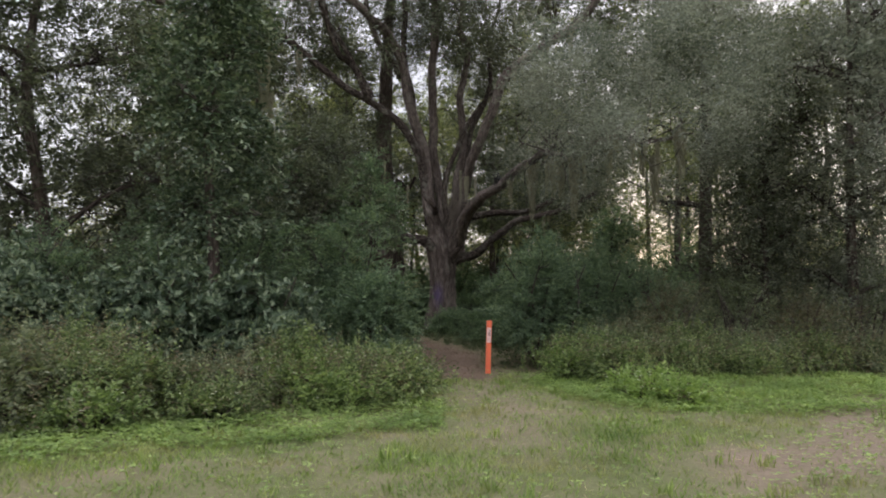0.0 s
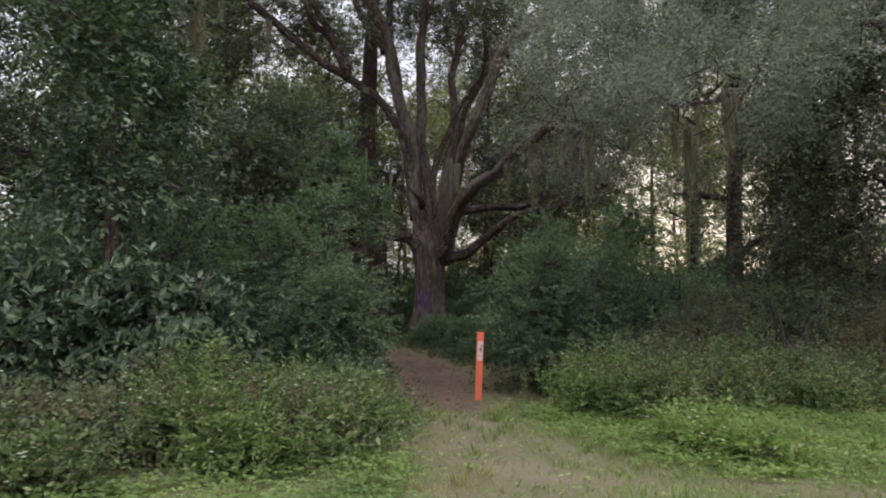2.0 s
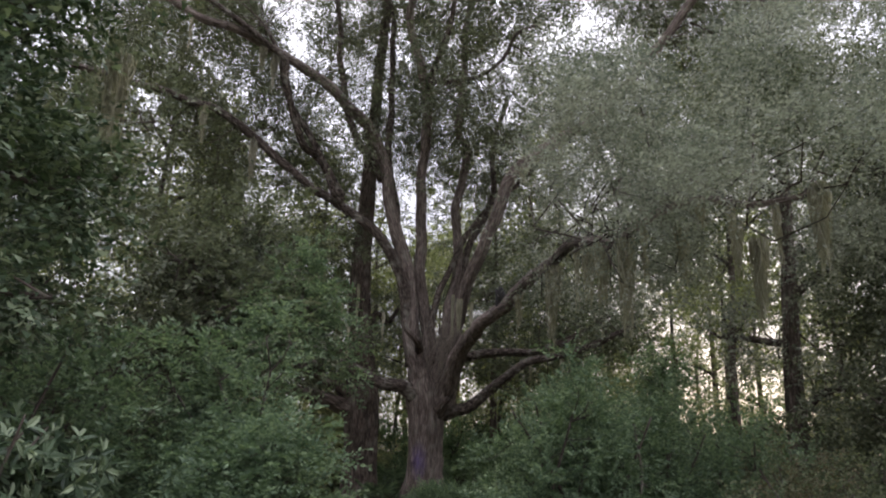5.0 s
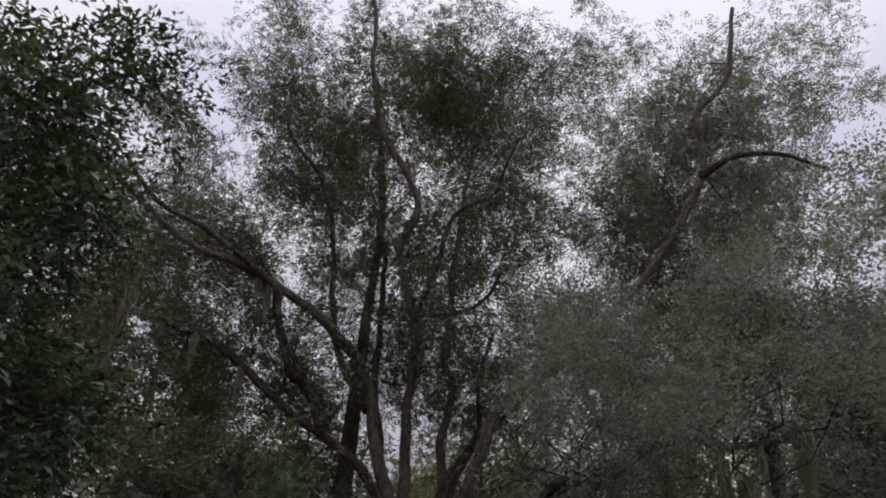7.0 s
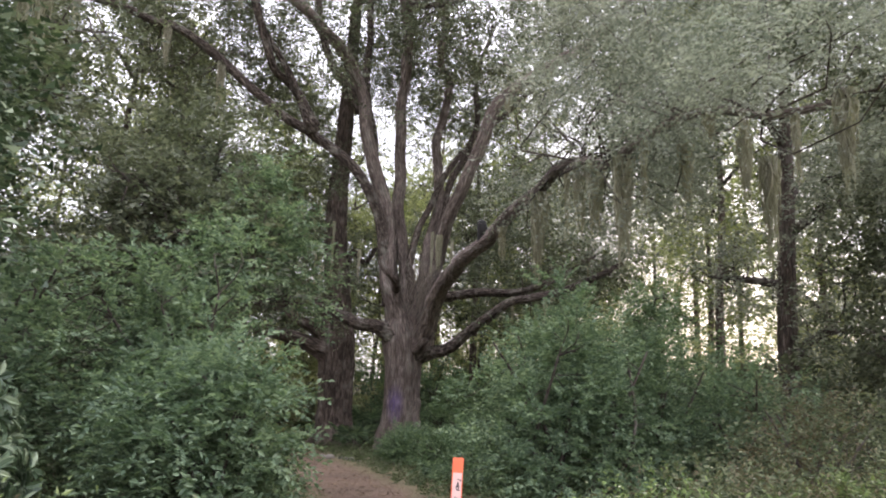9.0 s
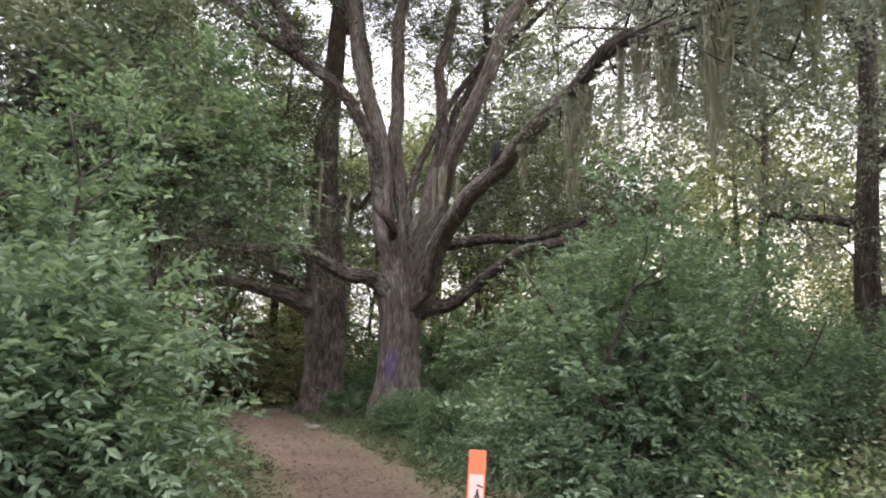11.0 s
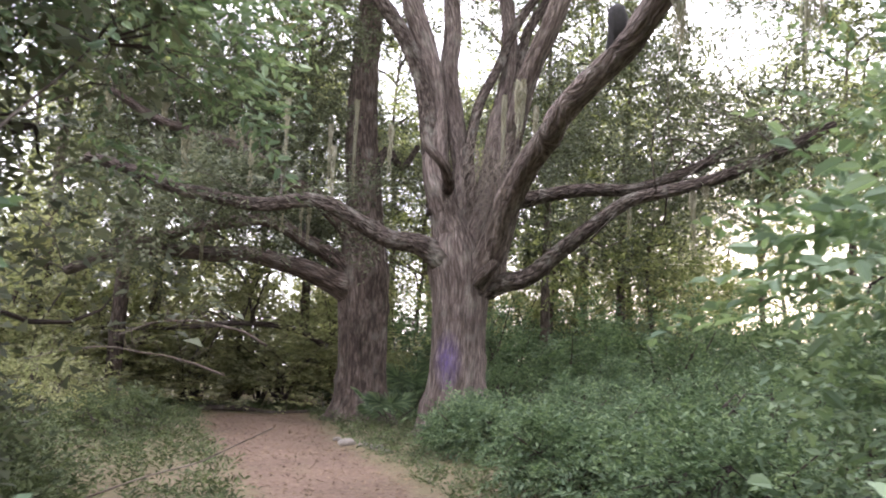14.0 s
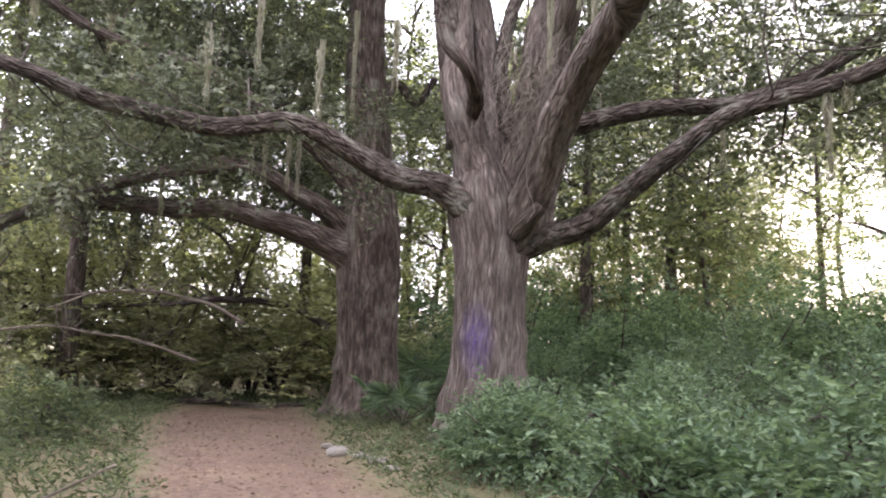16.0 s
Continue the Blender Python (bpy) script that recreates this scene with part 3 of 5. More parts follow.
def limb_line(key, step=0.18):
    return curve_points(COURSES[key], step)


def wander(line, amount, seed):
    """Small crooks along a limb."""
    g = np.random.default_rng(seed)
    k = len(line)
    s = np.linspace(0, k * 0.18, k)
    off = sum(np.stack([np.sin(s * f + g.uniform(0, 6)) for _ in range(3)], -1) * amount / f for f in (0.9, 2.1, 4.3))
    return line + off * smooth01(0, 8, np.arange(k))[:, None]


root_lines = {}


def clearing(c):
    """True in the open shaft among the crowns beside the great oak, where the bright sky shows."""
    a, b = np.array([3.9, 15.5, 4.15]), np.array([9.9, 31.5, 9.0])
    u = np.clip(((c - a) @ (b - a)) / ((b - a) @ (b - a)), 0, 1)
    return np.linalg.norm(c - a - u[:, None] * (b - a), axis=1) < 0.75 + 0.6 * u


def great_tree(name, label, trunk_key, trunk_radii, trunk_mat, limbs, crown, moss, wisps, flare, seed):
    """limbs: (key, first radius, last radius). crown: (limb keys, from share, clumps, spread, leaf material, leaf length)."""
    g = np.random.default_rng(seed)
    base = Vector(COURSES[trunk_key][0])
    base.z = float(gz(base.x, base.y)) - 0.05
    root = thing(name, *base, label, "tree")
    o = np.array(base)
    line = limb_line(trunk_key, 0.08)
    line = line[line[:, 2] > base.z]
    line = np.vstack([[line[0][0], line[0][1], base.z], line])
    h = line[:, 2] - base.z
    r = np.interp(h, *trunk_radii) + flare * np.exp(-h / 0.28)
    v, f, uv = tube(line, r, 72, 0.10, 0.10, seed)
    part("trunk", mesh_from("trunk", v - o, f, trunk_mat, True, uv), root, "furrowed grey-brown bark on a thick trunk")
    lines = {}
    for k, (key, r0, r1) in enumerate(limbs):
        ln = wander(limb_line(key), 0.07, seed + k)
        lines[key] = ln
        u = np.linspace(0, 1, len(ln))
        rad = (r0 + (r1 - r0) * u ** 0.75) + 0.6 * r0 * np.exp(-u * len(ln) * 0.18 / 0.45)
        v, f, uv = tube(ln, rad, 22 if r0 > 0.1 else 12, 0.10, 0.16, seed + k)
        part("limb", mesh_from("limb", v - o, f, trunk_mat if r0 >= 0.19 else M_LIMB_BARK, True, uv), root)
    for keys, share, clumps, spread_, mat, leaf, shift in crown:
        pool = np.vstack([lines[key][int(len(lines[key]) * share):] for key in keys])
        pads = max(3, clumps // 6)
        pad = pool[g.integers(0, len(pool), pads)]
        off = ball(pads, g) * spread_
        off[:, 2] = off[:, 2] * 0.75 + 0.15 * spread_
        off += shift
        near = ball(pads * 6, g) * np.repeat(g.uniform(0.9, 2.0, pads) * (1 if leaf > 0.09 else 0.55), 6)[:, None] * np.array([1.15, 1.15, 0.75])
        pick, off = np.repeat(pad, 6, 0), np.repeat(off, 6, 0) + near
        c = pick + off
        keep = (c[:, 2] > 3.2) & ~clearing(c)
        c, off, pick = c[keep], off[keep], pick[keep]
        me, so, sw = crown_mesh("crown", c - o, unit(off), g.uniform(0.35, 0.7, len(c)), 24 if leaf > 0.09 else 40, 8, leaf * 1.12, mat, 0.42, 0.55, g=g, far=True)
        part("crown", me, root, "fine dull green oak leaves")
        few = np.linalg.norm(c - pick, axis=1) < 2.6
        few &= g.uniform(0, 1, len(c)) < 0.45
        if few.any():
            part("twig", twig_mesh("twig", pick[few] - o, c[few] - o, M_TWIG, 0.022, g), root, kind="stuff")
    hang_moss(root, moss)
    strands = []
    for key, count, share in wisps:
        ln = lines[key]
        for p in ln[g.integers(int(len(ln) * share), len(ln), count)]:
            strands.append(((p[0], p[1], p[2] - 0.02), int(g.choice([0, 1, 2, 3, 3])), float(g.uniform(0.6, 1.3))))
    hang_moss(root, strands)
    root_lines[root] = lines
    return root


great_oak = great_tree("oak_tree", "huge spreading oak with furrowed trunk and violet paint blaze", "T1_trunk", ([0, 1.0, 2.4, 3.1, 3.5, 3.8, 4.1], [0.52, 0.49, 0.49, 0.56, 0.52, 0.36, 0.12]), M_BLAZED_BARK,
           [("A", 0.18, 0.08), ("B", 0.26, 0.035), ("C", 0.17, 0.07), ("D", 0.17, 0.07), ("E1", 0.25, 0.08), ("E2", 0.22, 0.06), ("E2b", 0.10, 0.03),
            ("E2c", 0.09, 0.03), ("E3", 0.19, 0.07), ("E4", 0.21, 0.06), ("E4b", 0.09, 0.04), ("F1", 0.18, 0.08), ("F3", 0.13, 0.05), ("F4", 0.13, 0.04), ("H1", 0.18, 0.07), ("H2", 0.13, 0.05), ("H3", 0.14, 0.06), ("H4", 0.12, 0.05)],
           [(("E1", "F1", "F3", "F4", "H4", "E2"), 0.36, 330, 3.0, M_OAK_LEAF, 0.10, (0, 3.6, 0.5)), (("E3", "E2b", "E2c", "E2", "H1", "H3"), 0.40, 320, 3.2, M_OAK_LEAF, 0.10, (0, 3.4, 0.8)),
            # right-hand limbs mostly take the paler leaf, coloured as if lit
            (("E4", "E4b", "E4b"), 0.5, 260, 3.0, M_LIT_LEAF, 0.10, (0.6, 3.6, 0.6)), (("E4", "E4b"), 0.55, 90, 2.6, M_LIT_LEAF, 0.095, (2.6, 3.2, 1.2)), (("E4", "E4b"), 0.7, 80, 2.6, M_LIT_LEAF, 0.095, (3.4, 2.6, 2.0)), (("B",), 0.70, 190, 2.8, M_LIT_LEAF, 0.07, (1.9, 0.8, 1.1)), (("B",), 0.5, 90, 1.4, M_OAK_LEAF, 0.075, (2.6, 2.0, 2.4)), (("B",), 0.72, 90, 1.2, M_LIT_LEAF, 0.058, (0.4, -0.2, -0.1)), (("E4", "H2"), 0.35, 90, 1.6, M_OAK_LEAF, 0.10, (0.5, 3.4, 0.8)), (("C", "D"), 0.4, 105, 2.2, M_OAK_LEAF, 0.10, (0.6, 3.2, 1.3)),
            (("A", "C", "D"), 0.5, 90, 1.2, M_OAK_LEAF, 0.10, (0, 1.3, 0.3))],
           [((4.64, 16.98, 4.6), 1, 1.1), ((4.4, 17.1, 4.9), 0, 1.0), ((3.6, 16.9, 4.7), 0, 0.9), ((2.3, 19.6, 4.8), 0, 0.8), ((1.9, 22.0, 4.8), 2, 1.2), ((0.8, 26.5, 5.6), 0, 1.0), ((-2.26, 28.6, 5.15), 3, 0.85), ((-3.63, 28.4, 5.3), 3, 0.95), ((-3.26, 29.2, 6.2), 3, 1.1), ((1.18, 28.4, 5.9), 3, 1.2), ((0.65, 28.6, 6.15), 3, 1.2), ((-1.3, 28.7, 5.6), 3, 0.9)],
           [("B", 5, 0.4), ("B", 7, 0.75), ("C", 2, 0.5), ("D", 2, 0.4), ("E4", 3, 0.3), ("F1", 5, 0.5), ("H2", 2, 0.5), ("E1", 3, 0.5)], 0.2, 3)
great_tree("oak_tree", "old oak beside the trail with low spreading limbs", "T2_trunk", ([0, 1.2, 3.2, 4.5, 9, 15, 29], [0.56, 0.52, 0.56, 0.42, 0.31, 0.17, 0.04]), M_OAK_BARK,
           [("G1", 0.24, 0.10), ("G2", 0.19, 0.07), ("G3", 0.22, 0.07), ("G4", 0.12, 0.06)],
           [(("G3", "G2"), 0.25, 420, 2.7, M_OAK_LEAF, 0.10, (0, 3.2, 1.0)), (("G1",), 0.75, 40, 1.2, M_OAK_LEAF, 0.11, (0, 0.4, 0.3))],
           [((-4.41, 30.3, 6.26), 3, 1.15), ((-2.8, 31.0, 6.3), 3, 1.25), ((-2.37, 31.5, 7.02), 3, 1.75), ((-5.0, 31.6, 6.4), 0, 1.0), ((-6.2, 30.8, 6.6), 2, 1.2)], [("G3", 8, 0.3), ("G2", 3, 0.4)], 0.36, 23)


# ---- lesser trees ----
def small_tree(name, x, y, height, trunk_r, crown_low, crown_r, clumps, mat, leaf, label, seed, per=14, count=9, lean=(0, 0), length=0.42, whorl=False, fine=False, clump=(0.4, 0.8), limbs=9, group=""):
    """A trunk that bends, limbs that rise from it and leaf clumps about their ends."""
    g = np.random.default_rng(seed)
    root = thing(name, x, y, float(gz(x, y)) - 0.03, label, "tree", group)
    pts = [(lean[0] * u + g.normal(0, 0.12) * (u > 0), lean[1] * u + g.normal(0, 0.12) * (u > 0), height * u) for u in (0, 0.25, 0.5, 0.75, 1.0)]
    line = curve_points(pts, 0.3)
    h = line[:, 2] / height
    v, f, uv = tube(line, trunk_r * (1 - 0.85 * h) + 0.4 * trunk_r * np.exp(-h * height / 0.3), 20, 0.08, 0.12, seed)
    part("trunk", mesh_from("trunk", v, f, M_OAK_BARK, True, uv), root)
    pool, ways = [], []
    for k in range(limbs):
        u = crown_low / height + (0.97 - crown_low / height) * (k + g.uniform(0, 1)) / limbs
        s = line[min(int(u * (len(line) - 1)), len(line) - 1)]
        a = k * 2.4 + g.uniform(-0.5, 0.5)
        reach = crown_r * (1 - 0.55 * max(0, u - 0.3)) * g.uniform(0.4, 1.2)
        e = s + np.array([np.cos(a) * reach, np.sin(a) * reach, reach * g.uniform(0.15, 0.6)])
        m = (s + e) / 2 + g.normal(0, 0.12, 3) * reach + np.array([0, 0, 0.1 * reach])
        ln = curve_points([s, m, e], 0.25)
        w = np.linspace(0, 1, len(ln))
        v, f, uv = tube(ln, trunk_r * 0.42 * (1 - 0.8 * w), 8, 0.08, 0.1, seed + k)
        part("limb", mesh_from("limb", v, f, M_TWIG, True, uv), root)
        pool.append(ln[len(ln) // 4:])
    pool = np.vstack(pool)
    pick = pool[g.integers(0, len(pool), clumps)]
    off = ball(clumps, g) * crown_r * 0.38
    c = pick + off
    c[:, 2] = np.maximum(c[:, 2], crown_low * 0.85)
    keep = ~clearing(c + [x, y, 0])
    c, pick, off = c[keep], pick[keep], off[keep]
    clumps = len(c)
    me, *_ = crown_mesh("crown", c, unit(off + [0, 0, 0.1]), g.uniform(*clump, clumps), int(per * 1.25), count, leaf, mat, length, 0.55, g=g, whorl=whorl, fine=fine, far=True)
    part("crown", me, root)
    part("twig", twig_mesh("twig", pick, c, M_TWIG, 0.025, g), root, kind="stuff")
    return root


holly = small_tree("evergreen_tree", -4.09, 13.9, 8.5, 0.13, 2.4, 1.3, 190, M_LAUREL_LEAF, 0.12, "slender dark green evergreen tree behind the laurels", 41, 13, 8)
hang_moss(holly, [((-3.65, 15.75, 6.4), 1, 1.1), ((-3.5, 15.2, 6.0), 0, 1.0), ((-3.3, 14.8, 5.4), 2, 1.0)])
small_tree("evergreen_tree", -8.6, 16.5, 12, 0.18, 2.5, 3.2, 240, M_OAK_LEAF, 0.14, "broad grey-green tree at the meadow's edge", 42, 13, 8)
small_tree("understory_tree", -3.6, 19.6, 5.3, 0.14, 1.0, 2.0, 200, M_OAK_LEAF, 0.11, "dense dark understory tree beneath the oak", 43)
small_tree("understory_tree", -7.4, 21.0, 8.5, 0.16, 1.0, 3.0, 260, M_OAK_LEAF, 0.14, "dense dark understory tree beneath the oak", 44)
small_tree("cedar_tree", 8.0, 19.4, 6.8, 0.12, 0.5, 1.9, 300, M_OAK_LEAF, 0.10, "dark bushy cedar at the wood's edge", 45, 12, 8, limbs=14)
# the next three trees also wear the leaf coloured as lit
small_tree("cedar_tree", 9.6, 18.2, 10.0, 0.14, 0.5, 2.5, 350, M_LIT_LEAF, 0.10, "pale bushy cedar at the wood's edge", 46, 12, 8, limbs=14)
small_tree("cedar_tree", 12.6, 20.0, 13.0, 0.16, 0.6, 3.4, 300, M_LIT_LEAF, 0.15, "tall grey-green cedar at the wood's edge", 47, 12, 8, limbs=14)
small_tree("evergreen_tree", 8.1, 24.0, 13.0, 0.26, 2.6, 2.5, 230, M_LIT_LEAF, 0.105, "reddish-trunked tree hung with moss", 48, 12, 8)
small_tree("evergreen_tree", -12.5, 19.0, 15, 0.22, 1.2, 4.0, 240, M_OAK_LEAF, 0.17, "tall tree at the edge of the wood", 49, 12, 8, limbs=13)

small_tree("evergreen_tree", -8.4, 34.5, 14, 0.2, 4.5, 3.0, 120, M_OAK_LEAF, 0.16, "tall dark tree behind the great oaks", 50, 11, 8)
small_tree("evergreen_tree", 2.6, 41.0, 15, 0.18, 4.5, 3.0, 100, M_OAK_LEAF, 0.17, "tall dark tree behind the great oaks", 52, 11, 8)

small_tree("sapling_tree", 5.3, 24.2, 4.2, 0.06, 0.8, 1.05, 95, M_SAPLING_LEAF, 0.11, "slender leafy sapling tree under the oak", 54, 11, 9, clump=(0.2, 0.45), limbs=12)

# ---- far wood: three trees built, then repeated; haze is in their leaf colour ----
far_kinds = [small_tree("wood_tree", -5.0, 39.5, 15, 0.16, 4.5, 3.4, 80, M_HAZY_LEAF, 0.205, "slim tall tree in the wood behind", 61, 11, 8, group="far wood", clump=(0.7, 1.3)),
             small_tree("wood_tree", 5.5, 44.0, 17, 0.19, 5.5, 3.8, 80, M_HAZY_LEAF, 0.205, "slim tall tree in the wood behind", 62, 11, 8, (0.6, 0), group="far wood", clump=(0.7, 1.3)),
             small_tree("wood_tree", 7.6, 47.0, 11, 0.10, 2.0, 2.8, 80, M_HAZY_LEAF, 0.205, "thin leaning tree in the wood behind", 63, 11, 8, (-0.9, 0), group="far wood", clump=(0.7, 1.3))]
gw = np.random.default_rng(5)
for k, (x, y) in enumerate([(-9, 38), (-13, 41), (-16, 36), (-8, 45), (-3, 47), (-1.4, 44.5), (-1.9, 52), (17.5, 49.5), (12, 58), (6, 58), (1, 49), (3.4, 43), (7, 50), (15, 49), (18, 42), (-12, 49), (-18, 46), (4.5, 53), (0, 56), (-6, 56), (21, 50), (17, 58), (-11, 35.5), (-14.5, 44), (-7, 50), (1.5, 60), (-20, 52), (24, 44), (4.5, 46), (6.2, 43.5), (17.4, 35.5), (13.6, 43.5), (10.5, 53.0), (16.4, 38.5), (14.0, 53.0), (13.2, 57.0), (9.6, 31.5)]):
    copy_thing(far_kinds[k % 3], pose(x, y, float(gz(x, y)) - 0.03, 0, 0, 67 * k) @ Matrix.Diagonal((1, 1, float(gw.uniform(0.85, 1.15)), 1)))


# ---- shrubs ----
def shrub(name, x, y, radius, height, mat, leaf, label, seed, clumps=70, per=12, count=9, fine=False, whorl=False, low=0.25, length=0.34, stems=7, group="", clump=(0.22, 0.42), width=0.45, droop=0.15, far=False, stem_r=0.03):
    """Several stems from one base, leaf clumps over a rounded uneven outline."""
    g = np.random.default_rng(seed)
    root = thing(name, x, y, float(gz(x, y)) - 0.03, label, "shrub", group)
    pieces, heads = [], []
    for k in range(stems):
        a, q = k * 2.4 + g.uniform(-0.4, 0.4), g.uniform(0.25, 0.8)
        e = np.array([np.cos(a) * radius * q, np.sin(a) * radius * q, height * g.uniform(0.45, 0.72)])
        m = e * np.array([0.35, 0.35, 0.5]) + g.normal(0, 0.05, 3) * height
        ln = curve_points([np.array([np.cos(a), np.sin(a), 0]) * 0.08, m, e], 0.2)
        pieces.append(tube(ln, stem_r * (height / 2) ** 0.5 * (1 - 0.75 * np.linspace(0, 1, len(ln))), 6, 0.0, 0.1, seed + k))
        heads.append(ln)
    for p in pieces:
        part("stem", mesh_from("stem", p[0], p[1], M_TWIG, True, p[2]), root)
    d = unit(g.normal(0, 1, (clumps, 3)))
    d[:, 2] = np.abs(d[:, 2]) * 1.0 - 0.35
    bump_ = 0.76 + 0.34 * np.sin(d[:, 0] * 4 + seed) * np.sin(d[:, 1] * 5 + seed * 2) + g.uniform(-0.22, 0.2, clumps)
    c = d * bump_[:, None] * g.uniform(0.55, 1.0, (clumps, 1)) ** 0.5 * np.array([radius, radius, height * (1 - low) / 1.25])
    c[:, 2] += height * (low + (1 - low) * 0.26)
    c[:, 2] = np.maximum(c[:, 2], 0.12)
    pool = np.vstack(heads)
    pick = pool[np.argmin(((c[:, None] - pool[None]) ** 2).sum(-1), 1)]
    me, so, sw = crown_mesh("foliage", c, unit(d + [0, 0, 0.25]), g.uniform(*clump, clumps), per, count, leaf, mat, length, width, fine, droop, whorl, g, far)
    part("foliage", me, root)
    part("twig", twig_mesh("twig", pick, c, M_TWIG, 0.012, g), root, kind="stuff")
    return root


LAUREL = "glossy dark green laurel shrub with whorled leaves"
for k, (x, y, r, h) in enumerate([(-6.6, 12.5, 1.5, 2.7), (-4.6, 12.4, 1.3, 2.55), (-3.05, 12.6, 1.15, 2.6), (-2.75, 13.3, 0.8, 1.9), (-8.6, 12.8, 1.6, 2.8)]):
    shrub("laurel_shrub", x, y, r, h, M_LAUREL_LEAF, 0.125, LAUREL, 100 + k, 85, 12, 9, True, True, 0.15, 0.22, group="laurels", width=0.36, clump=(0.12, 0.28))
SAPLING = "green sapling with feathery paired leaves beside the trail"
for k, (x, y, r, h) in enumerate([(-2.0, 16.1, 1.25, 3.9), (-3.7, 15.7, 1.5, 4.2), (-1.35, 15.0, 0.85, 2.5), (-5.7, 15.6, 1.5, 4.0), (-7.6, 14.6, 1.6, 3.8)]):
    shrub("sapling_shrub", x, y, r, h, M_SAPLING_LEAF, 0.066 if k in (0, 2) else 0.085, SAPLING, 120 + k, 120, 13 if k in (0, 2) else 10, 13 if k in (0, 2) else 10, k in (0, 2), False, 0.12, 0.42, group="saplings", width=0.42, clump=(0.10, 0.24), droop=0.3)
shrub("sapling_shrub", -2.0, 19.2, 1.05, 5.4, M_SAPLING_LEAF, 0.075, "tall slender sapling with feathery leaves held high", 127, 85, 11, 11, True, False, 0.52, 0.42, 3, "saplings", (0.12, 0.26), 0.42, 0.3, stem_r=0.013)
HOLLY = "dense dark green holly bush behind the marker post"
for k, (x, y, r, h) in enumerate([(2.15, 16.9, 1.25, 3.5), (3.2, 17.9, 1.1, 3.5), (2.25, 18.2, 0.85, 3.8), (4.6, 18.2, 1.2, 3.0)]):
    shrub("holly_bush", x, y, r, h, M_SAPLING_LEAF, 0.06, HOLLY, 140 + k, 130, 13, 13, k == 0, False, 0.08, 0.32, group="holly bushes", clump=(0.10, 0.24))
UNDER = "low leafy shrub on the wood floor"
for k, (x, y, r, h) in enumerate([(2.1, 21.8, 0.95, 1.35), (1.35, 24.0, 0.9, 1.2), (2.6, 24.5, 1.2, 1.7), (0.35, 27.0, 0.85, 1.0), (0.25, 28.5, 0.6, 0.85), (1.7, 27.5, 1.1, 1.45), (3.9, 23.3, 1.3, 1.9), (4.4, 27.0, 1.4, 2.0), (6.0, 25.0, 1.5, 2.2),
                                  (3.2, 30.5, 1.3, 1.8), (5.6, 31.0, 1.5, 2.2), (-0.9, 36.5, 1.2, 2.0), (1.2, 35.5, 1.3, 1.9), (3.4, 36.5, 1.5, 2.2)]):
    shrub("low_shrub", x, y, r, h, M_SHRUB_LEAF, 0.064, UNDER, 160 + k, 75, 11, 10, k < 5, False, 0.08, 0.32, group="low shrubs", clump=(0.10, 0.26))
BRUSH = "grey-green tangled brush under the oak limbs"
for k, (x, y, r, h) in enumerate([(-4.6, 23.0, 0.9, 0.8), (-3.4, 21.2, 0.8, 0.75), (-6.2, 25.0, 1.3, 1.1), (-5.4, 28.0, 1.0, 0.7), (-7.5, 29.5, 1.5, 1.5), (-9.5, 33.0, 1.7, 2.4), (-7.2, 36.0, 1.6, 2.3), (-11.5, 30.0, 1.8, 2.6), (-5.6, 37.5, 1.4, 2.2), (-2.3, 38.5, 1.3, 2.2)]):
    # brush farther back gets the pale leaf with haze in its colour
    shrub("brush_shrub", x, y, r, h, M_UNDERGROWTH if k < 4 else M_HAZY_BRUSH, 0.075 if k < 4 else 0.10, BRUSH, 190 + k, 65, 9, 8, False, False, 0.05, 0.36, group="brush")
EDGE = "grey-brown tangled brush at the wood's edge"
for k, (x, y, r, h) in enumerate([(4.9, 16.9, 1.0, 2.3), (6.3, 17.0, 1.1, 2.5), (7.7, 16.8, 1.1, 2.1), (9.3, 16.9, 1.2, 2.4)]):
    b = shrub("brush_shrub", x, y, r, h, M_WEED_GREY if k % 2 else M_DRY_LEAF, 0.06, EDGE, 210 + k, 60, 12, 9, False, False, 0.05, 0.36, 11, "brush", (0.12, 0.34), far=True)
    if k % 2 == 0:
        g = np.random.default_rng(215 + k)
        n = 420
        o = ball(n, g) * np.array([r, r, h * 0.36]) + [0, 0, h * 0.4]
        q = sprigs(o, unit(g.normal(0, 0.5, (n, 3)) + [0, 0, 0.8]), g.uniform(0.2, 0.4, n), 9, 0.06, 0.4, 0.1, g)
        part("green_foliage", mesh_from("green_foliage", *blades(*q, far=True), M_WEED_GREY), b, "dull green leaves among the dry ones", "stuff")
WEED = "rank meadow weeds with browning stems"
